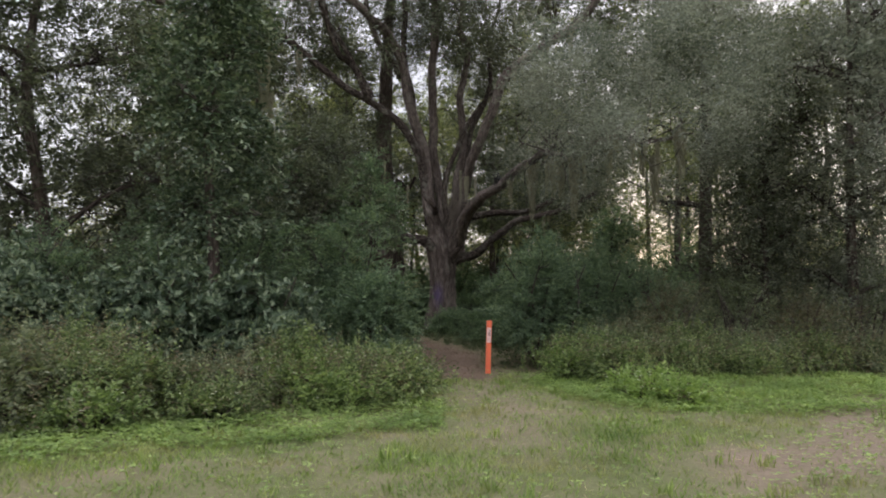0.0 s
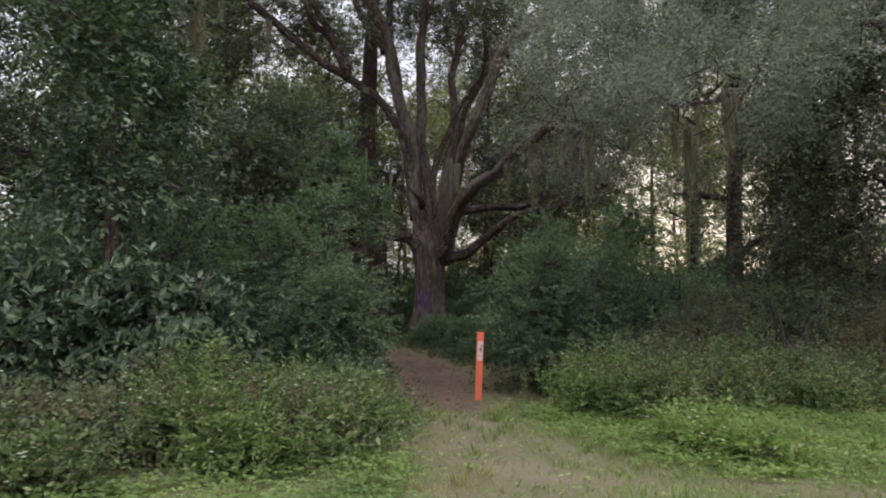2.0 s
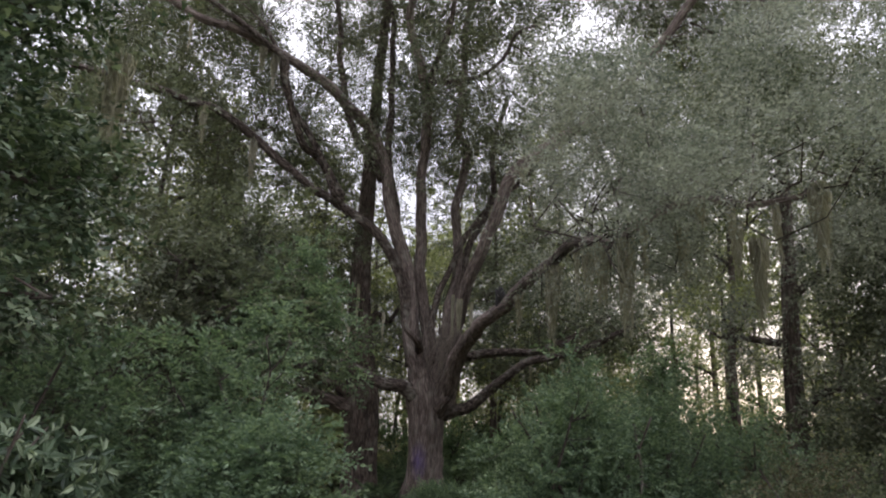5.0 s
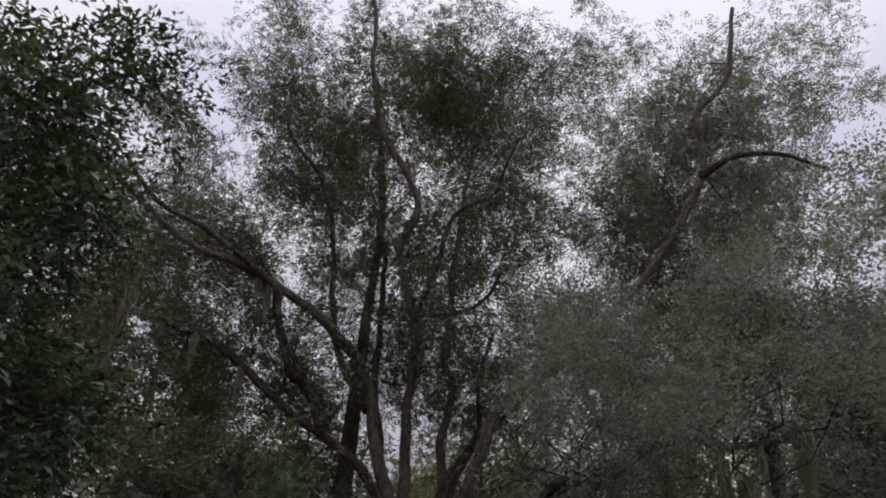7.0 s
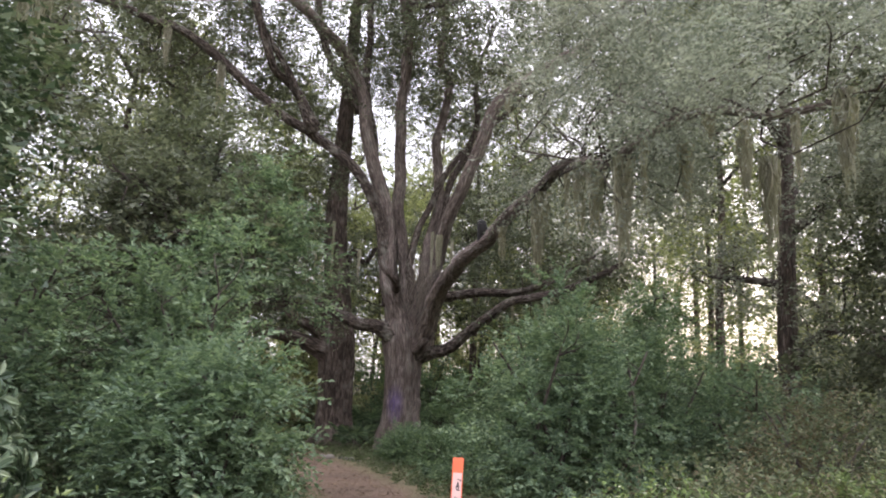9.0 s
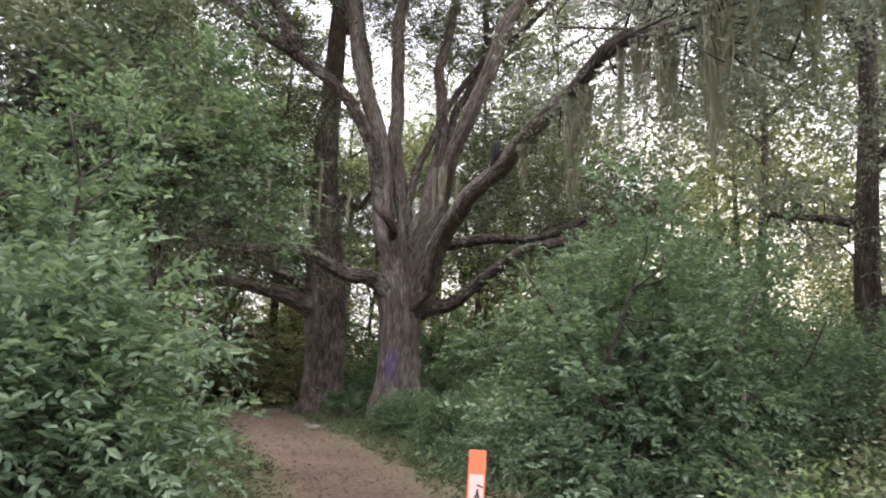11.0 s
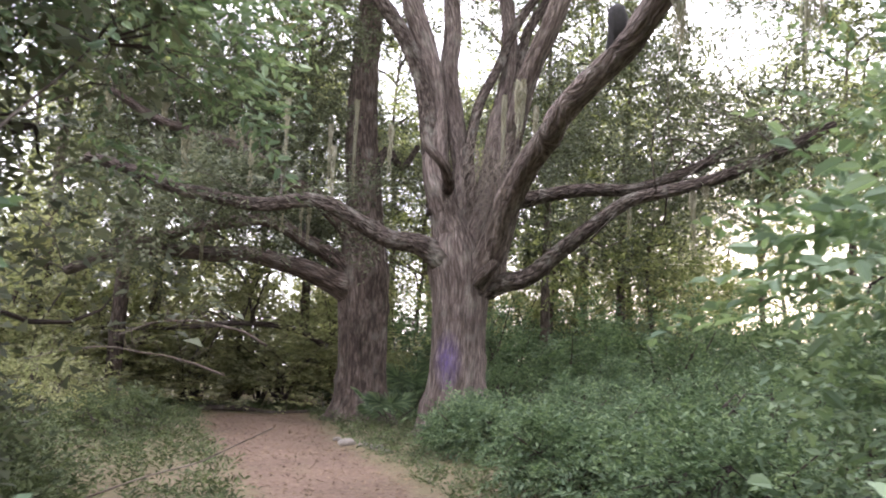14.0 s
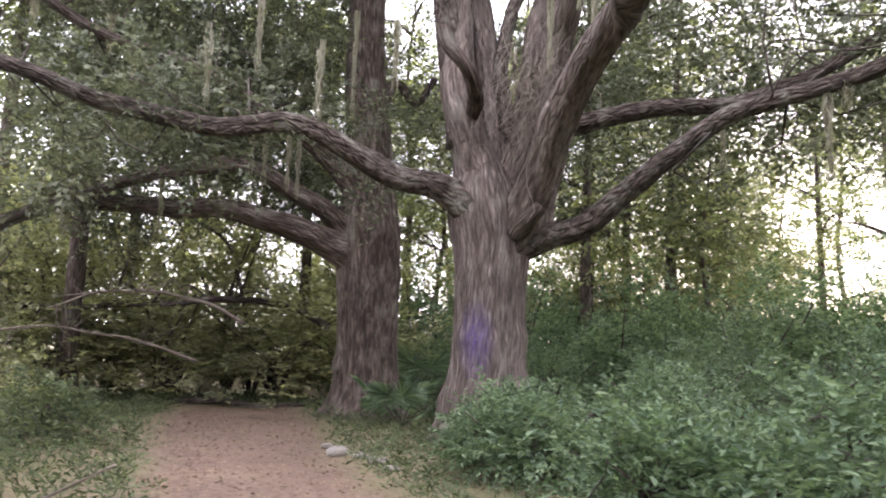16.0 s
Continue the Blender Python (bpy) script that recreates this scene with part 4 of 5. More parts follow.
for k, (x, y, r, h) in enumerate([(-0.95, 11.3, 0.75, 0.75), (-2.0, 10.9, 0.85, 0.85), (-3.0, 10.25, 0.85, 0.85), (-4.1, 9.6, 0.95, 1.05), (-5.1, 9.0, 1.0, 1.35), (-6.2, 8.5, 1.1, 1.45), (-1.6, 12.0, 0.8, 0.8), (-0.8, 13.0, 0.6, 0.6), (-7.6, 10.2, 1.2, 1.4),
                                  (2.6, 15.2, 0.7, 0.85), (3.7, 15.6, 0.9, 1.15), (4.9, 15.9, 0.9, 1.0), (6.1, 15.7, 0.9, 0.9), (7.4, 15.8, 1.0, 0.85), (8.8, 15.6, 1.1, 0.9), (10.4, 15.6, 1.2, 1.0), (2.9, 11.6, 0.5, 0.45), (3.3, 11.0, 0.4, 0.35), (-1.3, 10.4, 0.42, 0.42), (-2.7, 9.4, 0.45, 0.42), (-3.8, 8.6, 0.45, 0.5), (2.2, 14.2, 0.5, 0.62), (3.1, 13.7, 0.6, 0.8), (4.3, 14.6, 0.65, 0.75), (-0.45, 12.2, 0.4, 0.45), (5.7, 14.6, 0.6, 0.6), (-2.3, 11.6, 0.7, 1.15), (-4.7, 10.5, 0.8, 1.4)]):
    leaf_kind = M_CLOVER if k in (16, 17) else (M_WEED_BRIGHT, M_WEED_GREY, M_WEED_LEAF)[0 if k in (1, 5, 8, 9, 16, 18, 20, 21, 24) else 1 if k in (2, 4, 7, 10, 12, 14) else 2]
    w = shrub("weed_clump", x, y, r, h, leaf_kind, 0.085, WEED, 220 + k, 36 if r > 0.55 else 15, 10, 9, False, False, 0.16, 0.26, 14, "weeds", (0.07, 0.24))
    g = np.random.default_rng(300 + k)
    n = 430 if r > 0.55 else 40
    o = np.stack([g.normal(0, r * 0.5, n), g.normal(0, r * 0.5, n), g.uniform(0.03, h * 0.8, n)], -1)
    b = sprigs(o, unit(g.normal(0, 0.5, (n, 3)) + [0, 0, 0.8]), g.uniform(0.15, 0.3, n), 6, 0.055, 0.35, 0.1, g)
    part("dry_foliage", mesh_from("dry_foliage", *blades(*b), M_DRY_LEAF), w, "brown withered leaves", "stuff")
    n = 190 if r > 0.55 else 45
    o = np.stack([g.normal(0, r * 0.62, n), g.normal(0, r * 0.62, n), g.uniform(0.0, h * 0.8, n)], -1)
    o[:, 2] *= np.exp(-(o[:, 0] ** 2 + o[:, 1] ** 2) / (2.2 * r * r))
    b = sprigs(o, unit(g.normal(0, 0.22, (n, 3)) + [0, 0, 1.0]), g.uniform(0.2, 0.72, n) * (0.5 + 0.5 * h), 14, 0.055, 0.38, 0.05, g)
    part("leafy_stalk", mesh_from("leafy_stalk", *blades(*b), leaf_kind), w, "upright leafy weed stalks", "stuff")
    n = 26
    c = np.stack([g.normal(0, r * 0.45, n), g.normal(0, r * 0.45, n), g.uniform(h * 0.6, h * 1.08, n)], -1)
    a = np.linspace(0, 2 * np.pi, 5, endpoint=False)
    way = np.tile(np.stack([np.cos(a), np.sin(a), 0 * a + 0.25], -1), (n, 1))
    part("flower", mesh_from("flower", *blades(np.repeat(c, 5, 0), unit(way), np.tile([0, 0, 1.0], (n * 5, 1)), np.full(n * 5, 0.026), np.full(n * 5, 0.018)), M_FLOWER), w, "tiny white flowers", "stuff")


# ---- meadow ----
def scatter(n, x0, x1, y0, y1, chance, g):
    x, y = g.uniform(x0, x1, n), g.uniform(y0, y1, n)
    k = g.uniform(0, 1, n) < chance(x, y)
    x, y = x[k], y[k]
    return np.stack([x, y, gz(x, y) - 0.01], -1)


def patches(x, y, s, seed):
    return 0.5 + 0.5 * np.sin(x * s + seed + 1.7 * np.sin(y * s * 0.7 + seed)) * np.sin(y * s * 0.9 + 2 * seed + 1.3 * np.sin(x * s * 0.8))


def grass():
    g = np.random.default_rng(9)

    def chance(x, y):
        return (1 - wood_floor(x, y) * 0.93) * (1 - 0.85 * worn_grass(x, y)) * (1 - trail_share(x, y)) * (0.15 + 0.85 * patches(x, y, 1.6, 2) ** 0.8) * np.clip((y + 1) / 4, 0.15, 1) * np.where(y < 8, 1.0, 0.75) * np.clip(1.15 - (np.abs(x) - 0.55 * y - 1.2) / 3.5, 0.1, 1)
    p = scatter(560000, -12, 12, -1, 20, chance, g)
    n = len(p)
    a = g.uniform(0, 6.28, n)
    tall = g.uniform(0.035, 0.10, n) * (0.45 + 0.95 * patches(p[:, 0], p[:, 1], 0.9, 5) + 0.5 * patches(p[:, 0], p[:, 1], 4.1, 3))
    way = unit(np.stack([np.cos(a) * 0.9, np.sin(a) * 0.9, g.uniform(0.45, 1.6, n)], -1))
    nrm = unit(np.stack([-np.cos(a), -np.sin(a), 0.4 + 0 * a], -1) + g.normal(0, 0.2, (n, 3)))
    tagged(new("meadow_grass", mesh_from("meadow_grass", *blades(p, way, nrm, tall, g.uniform(0.006, 0.013, n)), M_GRASS)), "short uneven green meadow grass", "grass", kind="stuff")


grass()


def clover():
    g = np.random.default_rng(10)

    def chance(x, y):
        left = 1.9 * smooth01(0.1, 0.7, 1 - np.abs(y - (8.9 + 0.5 * (x + 2))) / 1.35) * (x < 0)
        right = 1.8 * smooth01(0.0, 0.5, 1 - np.abs(y - 12.6) / 2.8) * smooth01(1.5, 3.0, x + 0.25 * (y - 12))
        right2 = 0.1 * smooth01(0.2, 0.6, 1 - np.abs(y - (5.6 + 1.28 * (x - 2.3))) / 1.2) * (x > 2.5)
        return np.clip(left + right + right2 + 0.03, 0, 1) * (0.15 + 0.85 * patches(x, y, 2.2, 1)) * (1 - trail_share(x, y)) * (1 - 0.8 * wood_floor(x, y))
    p = scatter(230000, -9, 13, 5, 17, lambda x, y: chance(x, y) * (1 - smooth01(7.5, 12, x)) * smooth01(-9, -6, x), g)
    n = len(p)
    p[:, 2] += g.uniform(0.02, 0.12, n)
    a = g.uniform(0, 6.28, (n, 1)) + np.arange(3)[None] * 2.1
    way = unit(np.stack([np.cos(a), np.sin(a), g.uniform(-0.1, 0.35, (n, 3))], -1)).reshape(-1, 3)
    L = np.repeat(g.uniform(0.028, 0.055, n), 3)
    nrm = unit(np.tile([0, 0, 1.0], (3 * n, 1)) + g.normal(0, 0.25, (3 * n, 3)))
    tagged(new("clover_patch", mesh_from("clover_patch", *blades(np.repeat(p, 3, 0), way, nrm, L, L * 1.0, far=True), M_CLOVER)), "bright green low clover patches", "clover", kind="stuff")


clover()


def litter():
    g = np.random.default_rng(12)
    p = scatter(80000, -9, 7, 13.5, 36, lambda x, y: np.clip(0.85 * trail_share(x, y) + 0.35 * wood_floor(x, y), 0, 1), g)
    n = len(p)
    p[:, 2] += 0.012 - 0.02 * trail_share(p[:, 0], p[:, 1])
    a = g.uniform(0, 6.28, n)
    way = unit(np.stack([np.cos(a), np.sin(a), g.uniform(-0.1, 0.25, n)], -1))
    L = g.uniform(0.02, 0.06, n)
    tagged(new("leaf_litter", mesh_from("leaf_litter", *blades(p, way, unit(np.tile([0, 0, 1.0], (n, 1)) + g.normal(0, 0.3, (n, 3))), L, L * 0.45), M_LITTER)), "brown fallen leaves on the trail", "leaves", kind="stuff")


litter()


# ---- marker post ----
def box_mesh(name, sx, sy, sz, mat, bevel=0.004):
    bm = bmesh.new()
    bmesh.ops.create_cube(bm, size=1, matrix=Matrix.Translation((0, 0, sz / 2)) @ Matrix.Diagonal((sx, sy, sz, 1)))
    bmesh.ops.bevel(bm, geom=bm.edges[:], offset=bevel, segments=2, affect="EDGES")
    me = bpy.data.meshes.new(name)
    bm.to_mesh(me)
    bm.free()
    me.materials.append(mat)
    return me


def marker_post(x, y):
    root = thing("marker_post", x, y, float(gz(x, y)) - 0.02, "faded orange flat trail marker post with pale decal", "marker post")
    root.matrix_world = root.matrix_world @ pose(0, 0, 0, 0, 1.6, 4)
    part("blade", box_mesh("blade", 0.105, 0.02, 1.06, M_ORANGE, 0.006), root)
    part("decal", box_mesh("decal", 0.088, 0.003, 0.30, M_DECAL, 0.001), root, "pale pink sticker").location = (0, -0.0115, 0.62)
    for k, (dx, z, w, h, tilt) in enumerate([(-0.006, 0.775, 0.010, 0.075, 12), (0.020, 0.775, 0.010, 0.075, -10), (0.006, 0.80, 0.034, 0.010, 0), (0.012, 0.765, 0.028, 0.010, 25), (0.02, 0.86, 0.04, 0.009, 20), (-0.01, 0.70, 0.03, 0.006, 0)]):
        part("mark", box_mesh("mark", w, 0.002, h, M_INK, 0.0006), root, "black printed mark").matrix_basis = pose(dx, -0.0142, z - 0.01, 0, tilt, 0)


marker_post(0.9, 15.8)

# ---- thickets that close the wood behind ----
thicket_kinds = [shrub("thicket_shrub", -14, 40, 2.6, 6.2, M_HAZY_BRUSH, 0.19, "tall grey-green tangled thicket at the back of the wood", 400, 66, 9, 8, length=0.5, group="thickets", clump=(0.4, 0.8), low=0.05, width=0.55, far=True),
                 shrub("thicket_shrub", 9.5, 30, 2.0, 4.4, M_SHRUB_LEAF, 0.14, "dense blue-green thicket under the trees", 401, 95, 10, 8, length=0.45, group="thickets", clump=(0.35, 0.7), low=0.05, width=0.55, far=True),
                 shrub("thicket_shrub", -11, 26, 2.0, 3.6, M_OAK_LEAF, 0.15, "dark dense thicket under the trees", 402, 60, 12, 8, length=0.45, group="thickets", clump=(0.35, 0.7), low=0.05, width=0.55, far=True)]
THICKETS = [(-10.5, 39.5, 0), (-7.3, 41.0, 0), (-4.0, 42.5, 0), (-0.6, 43.0, 1), (2.6, 42.0, 1), (6.0, 41.0, 1), (9.0, 40.0, 1), (12.5, 36.0, 1), (16.0, 33.0, 0), (-17.0, 36.0, 0), (-15.0, 31.0, 0), (14.5, 27.0, 1), (11.8, 24.5, 2), (16.5, 22.0, 2),
            (-14.5, 23.0, 2), (-9.5, 18.5, 2), (-5.5, 18.6, 2), (-12.0, 47.0, 0), (-6.0, 48.0, 0), (0.0, 49.0, 0), (6.0, 48.0, 1), (18.0, 42.0, 0), (22.0, 34.0, 0), (-20.0, 42.0, 0), (-10.6, 33.5, 0), (7.8, 34.5, 1), (-13.5, 16.0, 2), (8.0, 21.5, 2), (-8.8, 37.0, 0), (-12.4, 36.6, 0), (-5.4, 44.5, 0), (4.2, 39.0, 1), (10.6, 33.5, 1), (-17.5, 28.0, 0), (3.6, 46.0, 0), (-6.3, 37.9, 0), (-10.0, 36.3, 0), (-4.0, 40.0, 0), (-13.2, 33.0, 0), (-1.8, 40.2, 1), (1.0, 39.5, 1), (6.8, 37.6, 1), (4.6, 43.5, 1), (2.0, 46.0, 0), (6.5, 45.0, 0), (2.8, 48.5, 0), (12.6, 40.0, 0), (15.2, 37.0, 0), (10.0, 37.5, 1), (18.5, 37.5, 0)]
LOW_THICKETS = [(7.2, 31.2, 1), (9.6, 32.6, 1), (5.4, 34.2, 1), (11.8, 30.0, 1), (8.6, 28.4, 1), (3.2, 37.2, 1), (-7.0, 36.4, 0), (-4.9, 36.9, 0), (-9.2, 35.2, 0), (-11.2, 33.6, 0), (-3.3, 37.4, 0), (-8.0, 38.6, 0)]
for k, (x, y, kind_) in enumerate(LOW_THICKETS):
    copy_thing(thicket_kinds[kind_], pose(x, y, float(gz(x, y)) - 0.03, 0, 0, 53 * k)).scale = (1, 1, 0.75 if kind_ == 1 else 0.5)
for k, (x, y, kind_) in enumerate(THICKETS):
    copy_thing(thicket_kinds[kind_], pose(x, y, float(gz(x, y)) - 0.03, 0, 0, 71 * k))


# ---- undergrowth on the wood floor ----
def undergrowth():
    g = np.random.default_rng(21)

    def chance(x, y):
        near = np.where(x < -1.0, 1.5, np.where(y > 21, 1.5, 0.7))
        return wood_floor(x, y) * (1 - smooth01(0.05, 0.5, trail_share(x, y))) * np.clip((0.3 + 0.7 * patches(x, y, 1.3, 4)) * near, 0, 1)
    p = scatter(24000, -10, 7, 15.5, 37, chance, g)
    n = len(p)
    way = unit(g.normal(0, 0.55, (n, 3)) + [0, 0, 0.9])
    b = sprigs(p, way, g.uniform(0.12, 0.42, n), 9, 0.085, 0.28, 0.35, g)
    tagged(new("undergrowth", mesh_from("undergrowth", *blades(*b, far=True), M_UNDERGROWTH)), "loose low green plants on the wood floor", "undergrowth", kind="stuff")


undergrowth()


# ---- dead wood, stones, palmettos ----
def bough(name, label, pts, r0, r1, mat, seed, spurs=0, spur=0.6, category="branch"):
    g = np.random.default_rng(seed)
    base = pts[0]
    root = thing(name, *base, label, category)
    ln = wander(curve_points(np.array(pts) - np.array(base), 0.12), 0.04, seed)
    v, f, uv = tube(ln, np.linspace(r0, r1, len(ln)), 10, 0.08, 0.2, seed)
    part("stem", mesh_from("stem", v, f, mat, True, uv), root)
    for k in range(spurs):
        s = ln[int(g.integers(len(ln) // 4, len(ln)))]
        e = s + unit(g.normal(0, 1, 3) + np.array([0, 0, 0.3])) * spur * g.uniform(0.4, 1.1)
        sl = curve_points([s, (s + e) / 2 + g.normal(0, 0.12, 3) * spur, e], 0.08)
        v, f, uv = tube(sl, np.linspace(r1 * 0.8, 0.004, len(sl)), 6, 0, 0, seed + k)
        part("twig", mesh_from("twig", v, f, mat, True, uv), root)
    return root


bough("fallen_branch", "weathered branch lying across the end of the trail", [(-6.3, 34.7, 0.27), (-5.2, 35.0, 0.30), (-4.2, 34.8, 0.28), (-3.3, 35.1, 0.30)], 0.07, 0.03, M_TWIG, 501, 6, 0.5)
bough("fallen_limb", "long dead limb propped low among the brush", [(-3.6, 36.6, 1.9), (-4.6, 36.2, 2.35), (-6.4, 35.6, 2.3), (-8.6, 35.0, 2.15), (-10.6, 34.4, 2.0)], 0.08, 0.04, M_TWIG, 502, 14, 1.2)
bough("dead_branch", "bleached bare dead branch hanging in the brush", [(-3.9, 31.4, 1.75), (-4.5, 31.0, 2.1), (-5.3, 30.6, 2.15), (-6.4, 30.2, 1.8)], 0.03, 0.012, M_PALE_TWIG, 503, 16, 0.8)
bough("dead_branch", "bleached bare dead branch hanging in the brush", [(-5.2, 33.0, 1.1), (-6.4, 32.6, 1.5), (-7.8, 32.2, 1.55), (-9.0, 31.8, 1.3)], 0.03, 0.012, M_PALE_TWIG, 504, 16, 0.9)
bough("bent_sapling", "thin bare sapling curving beside the trail", [(-4.6, 36.5, 0.2), (-4.7, 36.5, 0.8), (-4.45, 36.4, 1.25), (-4.0, 36.3, 1.5)], 0.04, 0.015, M_TWIG, 505, 6, 0.7, "sapling")
bough("arching_sapling", "thin arching bare sapling under the oak limbs", [(-5.6, 37.5, 0.2), (-5.7, 37.3, 2.2), (-6.1, 36.9, 3.6), (-7.2, 36.4, 4.4), (-8.4, 36.0, 4.8)], 0.06, 0.02, M_TWIG, 506, 8, 0.9, "sapling")
bough("leaning_stick", "pale stick leaning in the low plants", [(-2.9, 22.1, 0.25), (-2.2, 22.2, 0.55), (-1.4, 22.2, 0.9)], 0.010, 0.005, M_PALE_TWIG, 507, 0, category="stick")


def stone(x, y, s, seed):
    g = np.random.default_rng(seed)
    bm = bmesh.new()
    bmesh.ops.create_icosphere(bm, subdivisions=2, radius=s)
    for v in bm.verts:
        v.co *= 1 + 0.25 * noise.noise(v.co * (2.2 / s) + Vector((seed, 0, 0)))
        v.co.z *= 0.5
    me = bpy.data.meshes.new("stone")
    bm.to_mesh(me)
    bm.free()
    me.materials.append(M_STONE)
    ob = new("stone", me)
    ob.matrix_world = pose(x, y, float(gz(x, y)) + 0.1 * s, 0, 0, float(g.uniform(0, 360)))
    tagged(ob, "pale worn stone at the trail's edge", "stone", "trail stones")


for k, (x, y, s) in enumerate([(-1.72, 28.4, 0.15), (-1.4, 28.1, 0.10), (-1.15, 27.7, 0.12), (-1.95, 28.9, 0.08), (-0.95, 27.2, 0.09)]):
    stone(x, y, s, 40 + k)


def palmetto(x, y, size, seed):
    """Fan leaves on stalks: each fan a wheel of narrow folded blades."""
    g = np.random.default_rng(seed)
    root = thing("palmetto", x, y, float(gz(x, y)) - 0.02, "green fan-leaved palmetto by the oak trunks", "palmetto", "palmettos")
    for k in range(9):
        a, el = k * 2.4, g.uniform(0.5, 1.2)
        d = np.array([np.cos(a) * np.cos(el), np.sin(a) * np.cos(el), np.sin(el)])
        hub = d * size * g.uniform(0.55, 0.9)
        ln = curve_points([np.zeros(3), hub * 0.5 + [0, 0, 0.05], hub], 0.1)
        v, f, uv = tube(ln, np.linspace(0.012, 0.006, len(ln)), 5)
        part("stalk", mesh_from("stalk", v, f, M_TWIG, True, uv), root)
        side = unit(np.cross(d, [0, 0, 1.0]))
        th = np.linspace(-1.9, 1.9, 20)
        way = unit(np.cos(th)[:, None] * d + np.sin(th)[:, None] * side - np.array([0, 0, 0.25]))
        nrm = np.tile(np.cross(side, d), (20, 1))
        part("fan", mesh_from("fan", *blades(np.tile(hub, (20, 1)), way, nrm, np.full(20, size * 0.45), np.full(20, 0.035), True), M_SHRUB_LEAF), root, "pleated green fan leaf", "stuff")


for k, (x, y, s) in enumerate([(-1.35, 31.6, 0.9), (-1.2, 35.2, 1.3), (-1.7, 36.4, 1.1), (-3.4, 37.5, 1.0)]):
    palmetto(x, y, s, 520 + k)


# ---- the high canopy of the great oak: clumps that fill its dome, carried by the nearest limbs ----
def high_canopy():
    g = np.random.default_rng(77)
    o = np.array(great_oak.matrix_world.translation)
    pool = np.vstack([ln[len(ln) // 3:] for key, ln in root_lines[great_oak].items() if key not in ("A", "B", "C", "D")])
    n = 1000
    d = unit(g.normal(0, 1, (n, 3)) + [0, 0, 0.5])
    c = np.array([0, 33.0, 8.0]) + d * np.array([18.5, 7, 24.5]) * g.uniform(0.55, 1.0, (n, 1))
    c = np.repeat(c, 6, 0) + ball(n * 6, g) * np.repeat(g.uniform(1.0, 2.3, n), 6)[:, None] * np.array([1.1, 1.1, 0.8])
    gaps = np.sin(c[:, 0] * 0.62 + 1.3) * np.sin(c[:, 2] * 0.55 + 0.4 + 0.3 * c[:, 0]) + 0.6 * np.sin(c[:, 0] * 1.5 + c[:, 2] * 1.1)
    c = c[(c[:, 2] > 9.5) & (gaps > -0.35) & (c[:, 1] > 26) & ~((c[:, 0] > 3.0) & (c[:, 0] < 5.8) & (c[:, 2] > 27))][:2700]
    near = pool[np.argmin(((c[:, None] - pool[None]) ** 2).sum(-1), 1)]
    me, *_ = crown_mesh("crown", c - o, unit(c - near), g.uniform(0.4, 0.85, len(c)), 24, 8, 0.125, M_OAK_LEAF, 0.5, 0.52, g=g, far=True)
    part("crown", me, great_oak, "fine dull green oak leaves")
    k = np.linalg.norm(c - near, axis=1) < 3.0
    part("twig", twig_mesh("twig", near[k] - o, c[k] - o, M_TWIG, 0.025, g), great_oak, kind="stuff")


high_canopy()


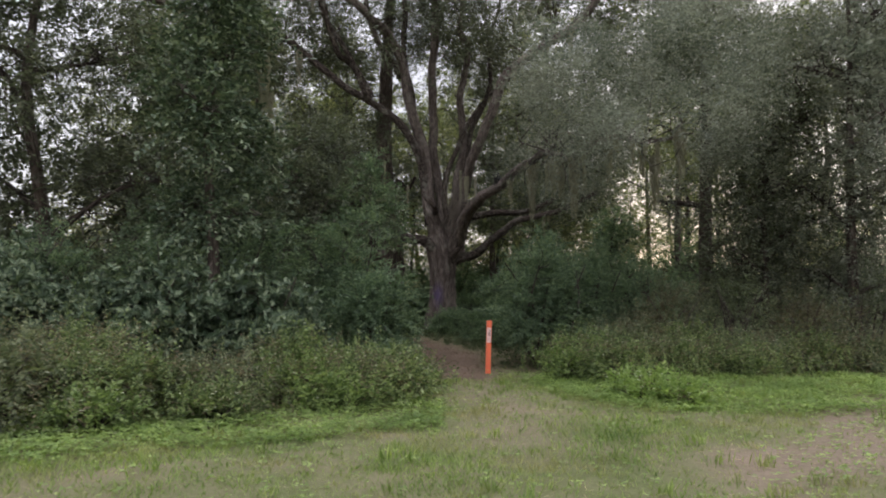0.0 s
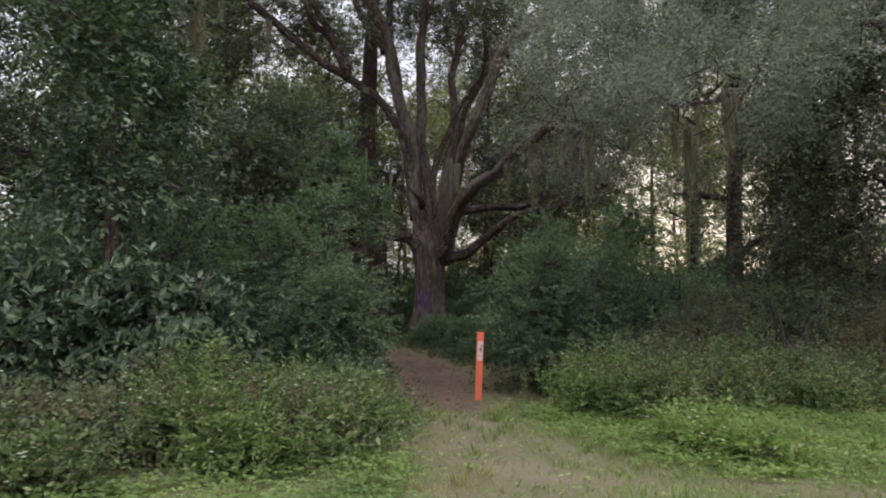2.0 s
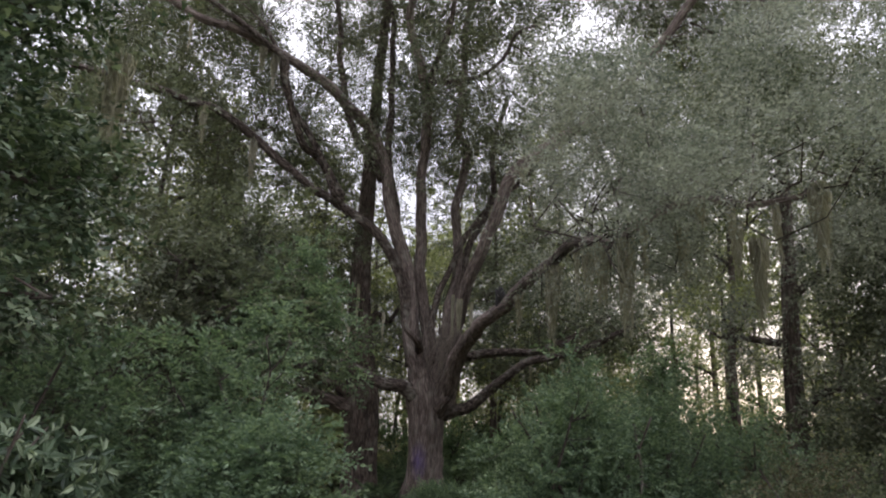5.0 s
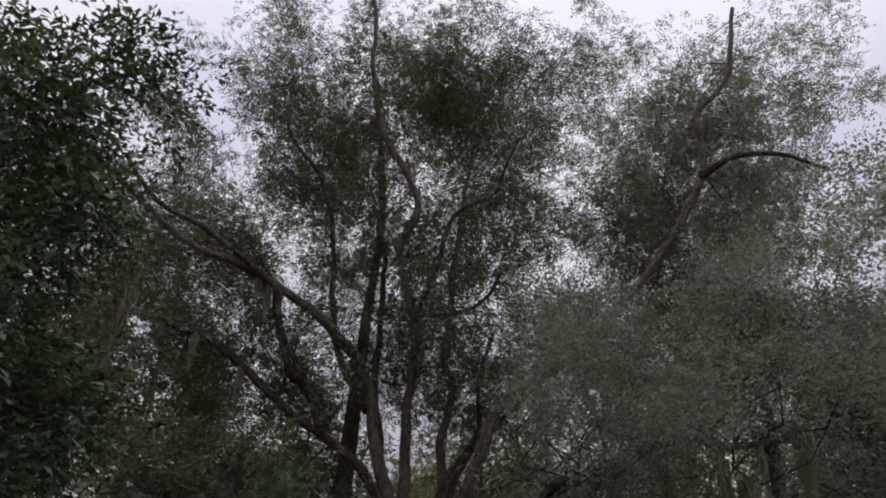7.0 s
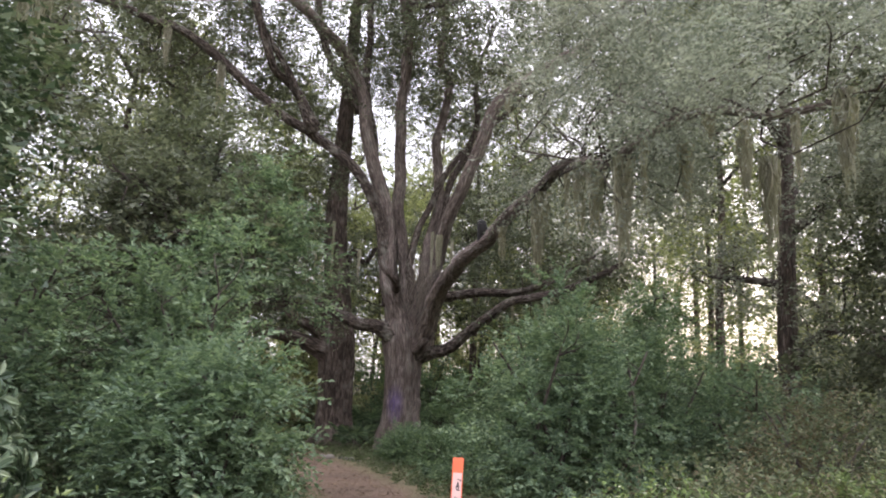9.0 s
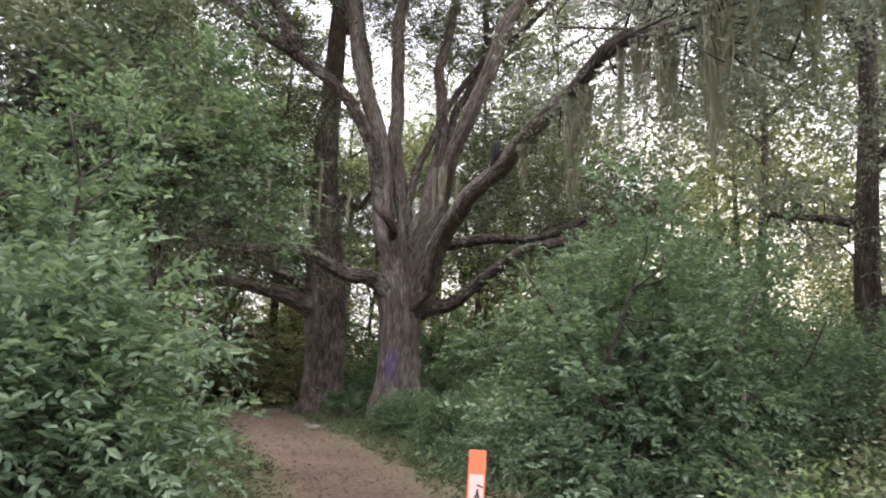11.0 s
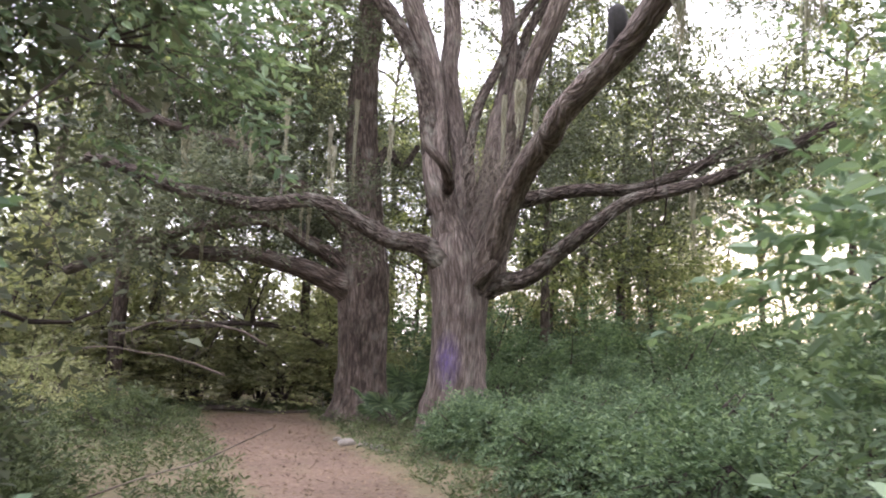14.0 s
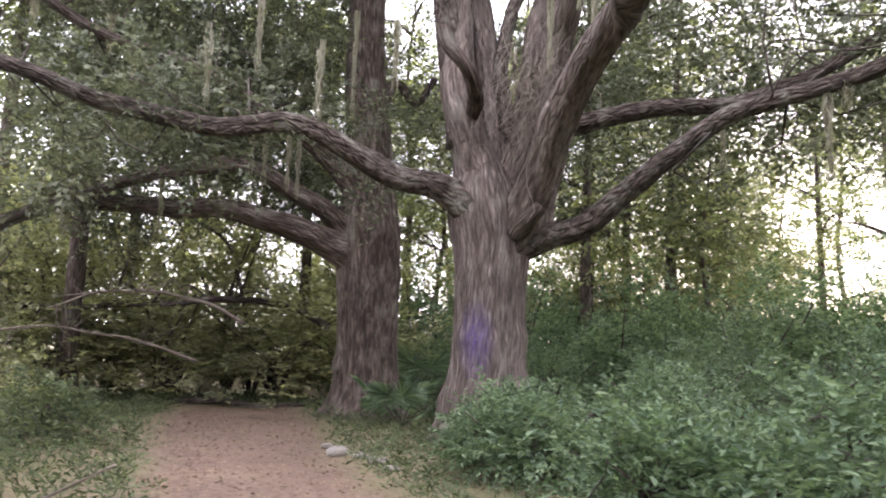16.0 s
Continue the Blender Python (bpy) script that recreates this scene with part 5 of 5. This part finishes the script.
# ---- bare twigs and a snapped stub on the great oak ----
def oak_details():
    g = np.random.default_rng(78)
    o = np.array(great_oak.matrix_world.translation)
    n = 260
    root_ = np.array([0.5, 29.0, 4.95]) + g.normal(0, 0.24, (n, 3)) * np.array([1, 0.8, 1.4])
    tip = root_ + g.normal(0, 0.22, (n, 3)) + np.array([-0.06, -0.12, -0.45])
    part("dead_twig", twig_mesh("dead_twig", root_ - o, tip - o, M_PALE_TWIG, 0.011, g), great_oak, "tangle of bleached bare twigs", "stuff")
    for key, pts, r0, wood in (("stub", [(1.70, 23.61, 4.87), (1.65, 23.39, 5.03), (1.60, 23.31, 5.21)], 0.13, M_CHAR), ("stub", [(-0.30, 29.6, 4.70), (-0.28, 28.9, 4.72), (-0.36, 28.3, 4.82), (-0.60, 28.2, 5.05), (-0.69, 28.2, 5.30)], 0.12, M_OAK_BARK),
                               ("stub", [(0.3, 29.6, 3.0), (0.5, 29.3, 3.2), (0.6, 29.2, 3.3)], 0.13, M_OAK_BARK)):
        ln = curve_points(np.array(pts) - o, 0.05)
        v, f, uv = tube(ln, np.linspace(r0, r0 * 0.6, len(ln)), 16, 0.1, 0.2, 5)
        part(key, mesh_from(key, v, f, wood, True, uv), great_oak, "blackened branch stub" if wood == M_CHAR else "snapped branch stub")


oak_details()


def meadow_tufts():
    g = np.random.default_rng(31)
    t = scatter(1300, -9, 11, 2, 15.5, lambda x, y: (1 - 0.7 * worn_grass(x, y))  * (0.3 + 0.7 * patches(x, y, 1.1, 6)), g)
    n = len(t)
    k = 26
    p = np.repeat(t, k, 0) + np.stack([g.normal(0, 0.05, n * k), g.normal(0, 0.05, n * k), np.zeros(n * k)], -1)
    a = g.uniform(0, 6.28, n * k)
    way = unit(np.stack([np.cos(a), np.sin(a), g.uniform(0.8, 2.4, n * k)], -1))
    nrm = unit(np.stack([-np.cos(a), -np.sin(a), 0.5 + 0 * a], -1))
    L = g.uniform(0.07, 0.16, n * k) * np.repeat(g.uniform(0.6, 1.4, n), k)
    tagged(new("grass_tuft", mesh_from("grass_tuft", *blades(p, way, nrm, L, L * 0.08), M_GRASS)), "taller green grass tufts in the meadow", "grass", kind="stuff")
    s = scatter(30000, -8, 9, 4, 15.5, lambda x, y: np.clip(0.25 + 0.7 * worn_grass(x, y), 0, 1) * (1 - patches(x, y, 1.6, 2)), g)
    n = len(s)
    s[:, 2] += g.uniform(0.01, 0.05, n)
    a = g.uniform(0, 6.28, n)
    way = unit(np.stack([np.cos(a), np.sin(a), g.normal(0, 0.2, n)], -1))
    L = g.uniform(0.05, 0.16, n)
    tagged(new("straw", mesh_from("straw", *blades(s, way, np.tile([0, 0, 1.0], (n, 1)), L, np.full(n, 0.006)), M_STRAW)), "dry pale straw lying in the grass", "straw", kind="stuff")


meadow_tufts()
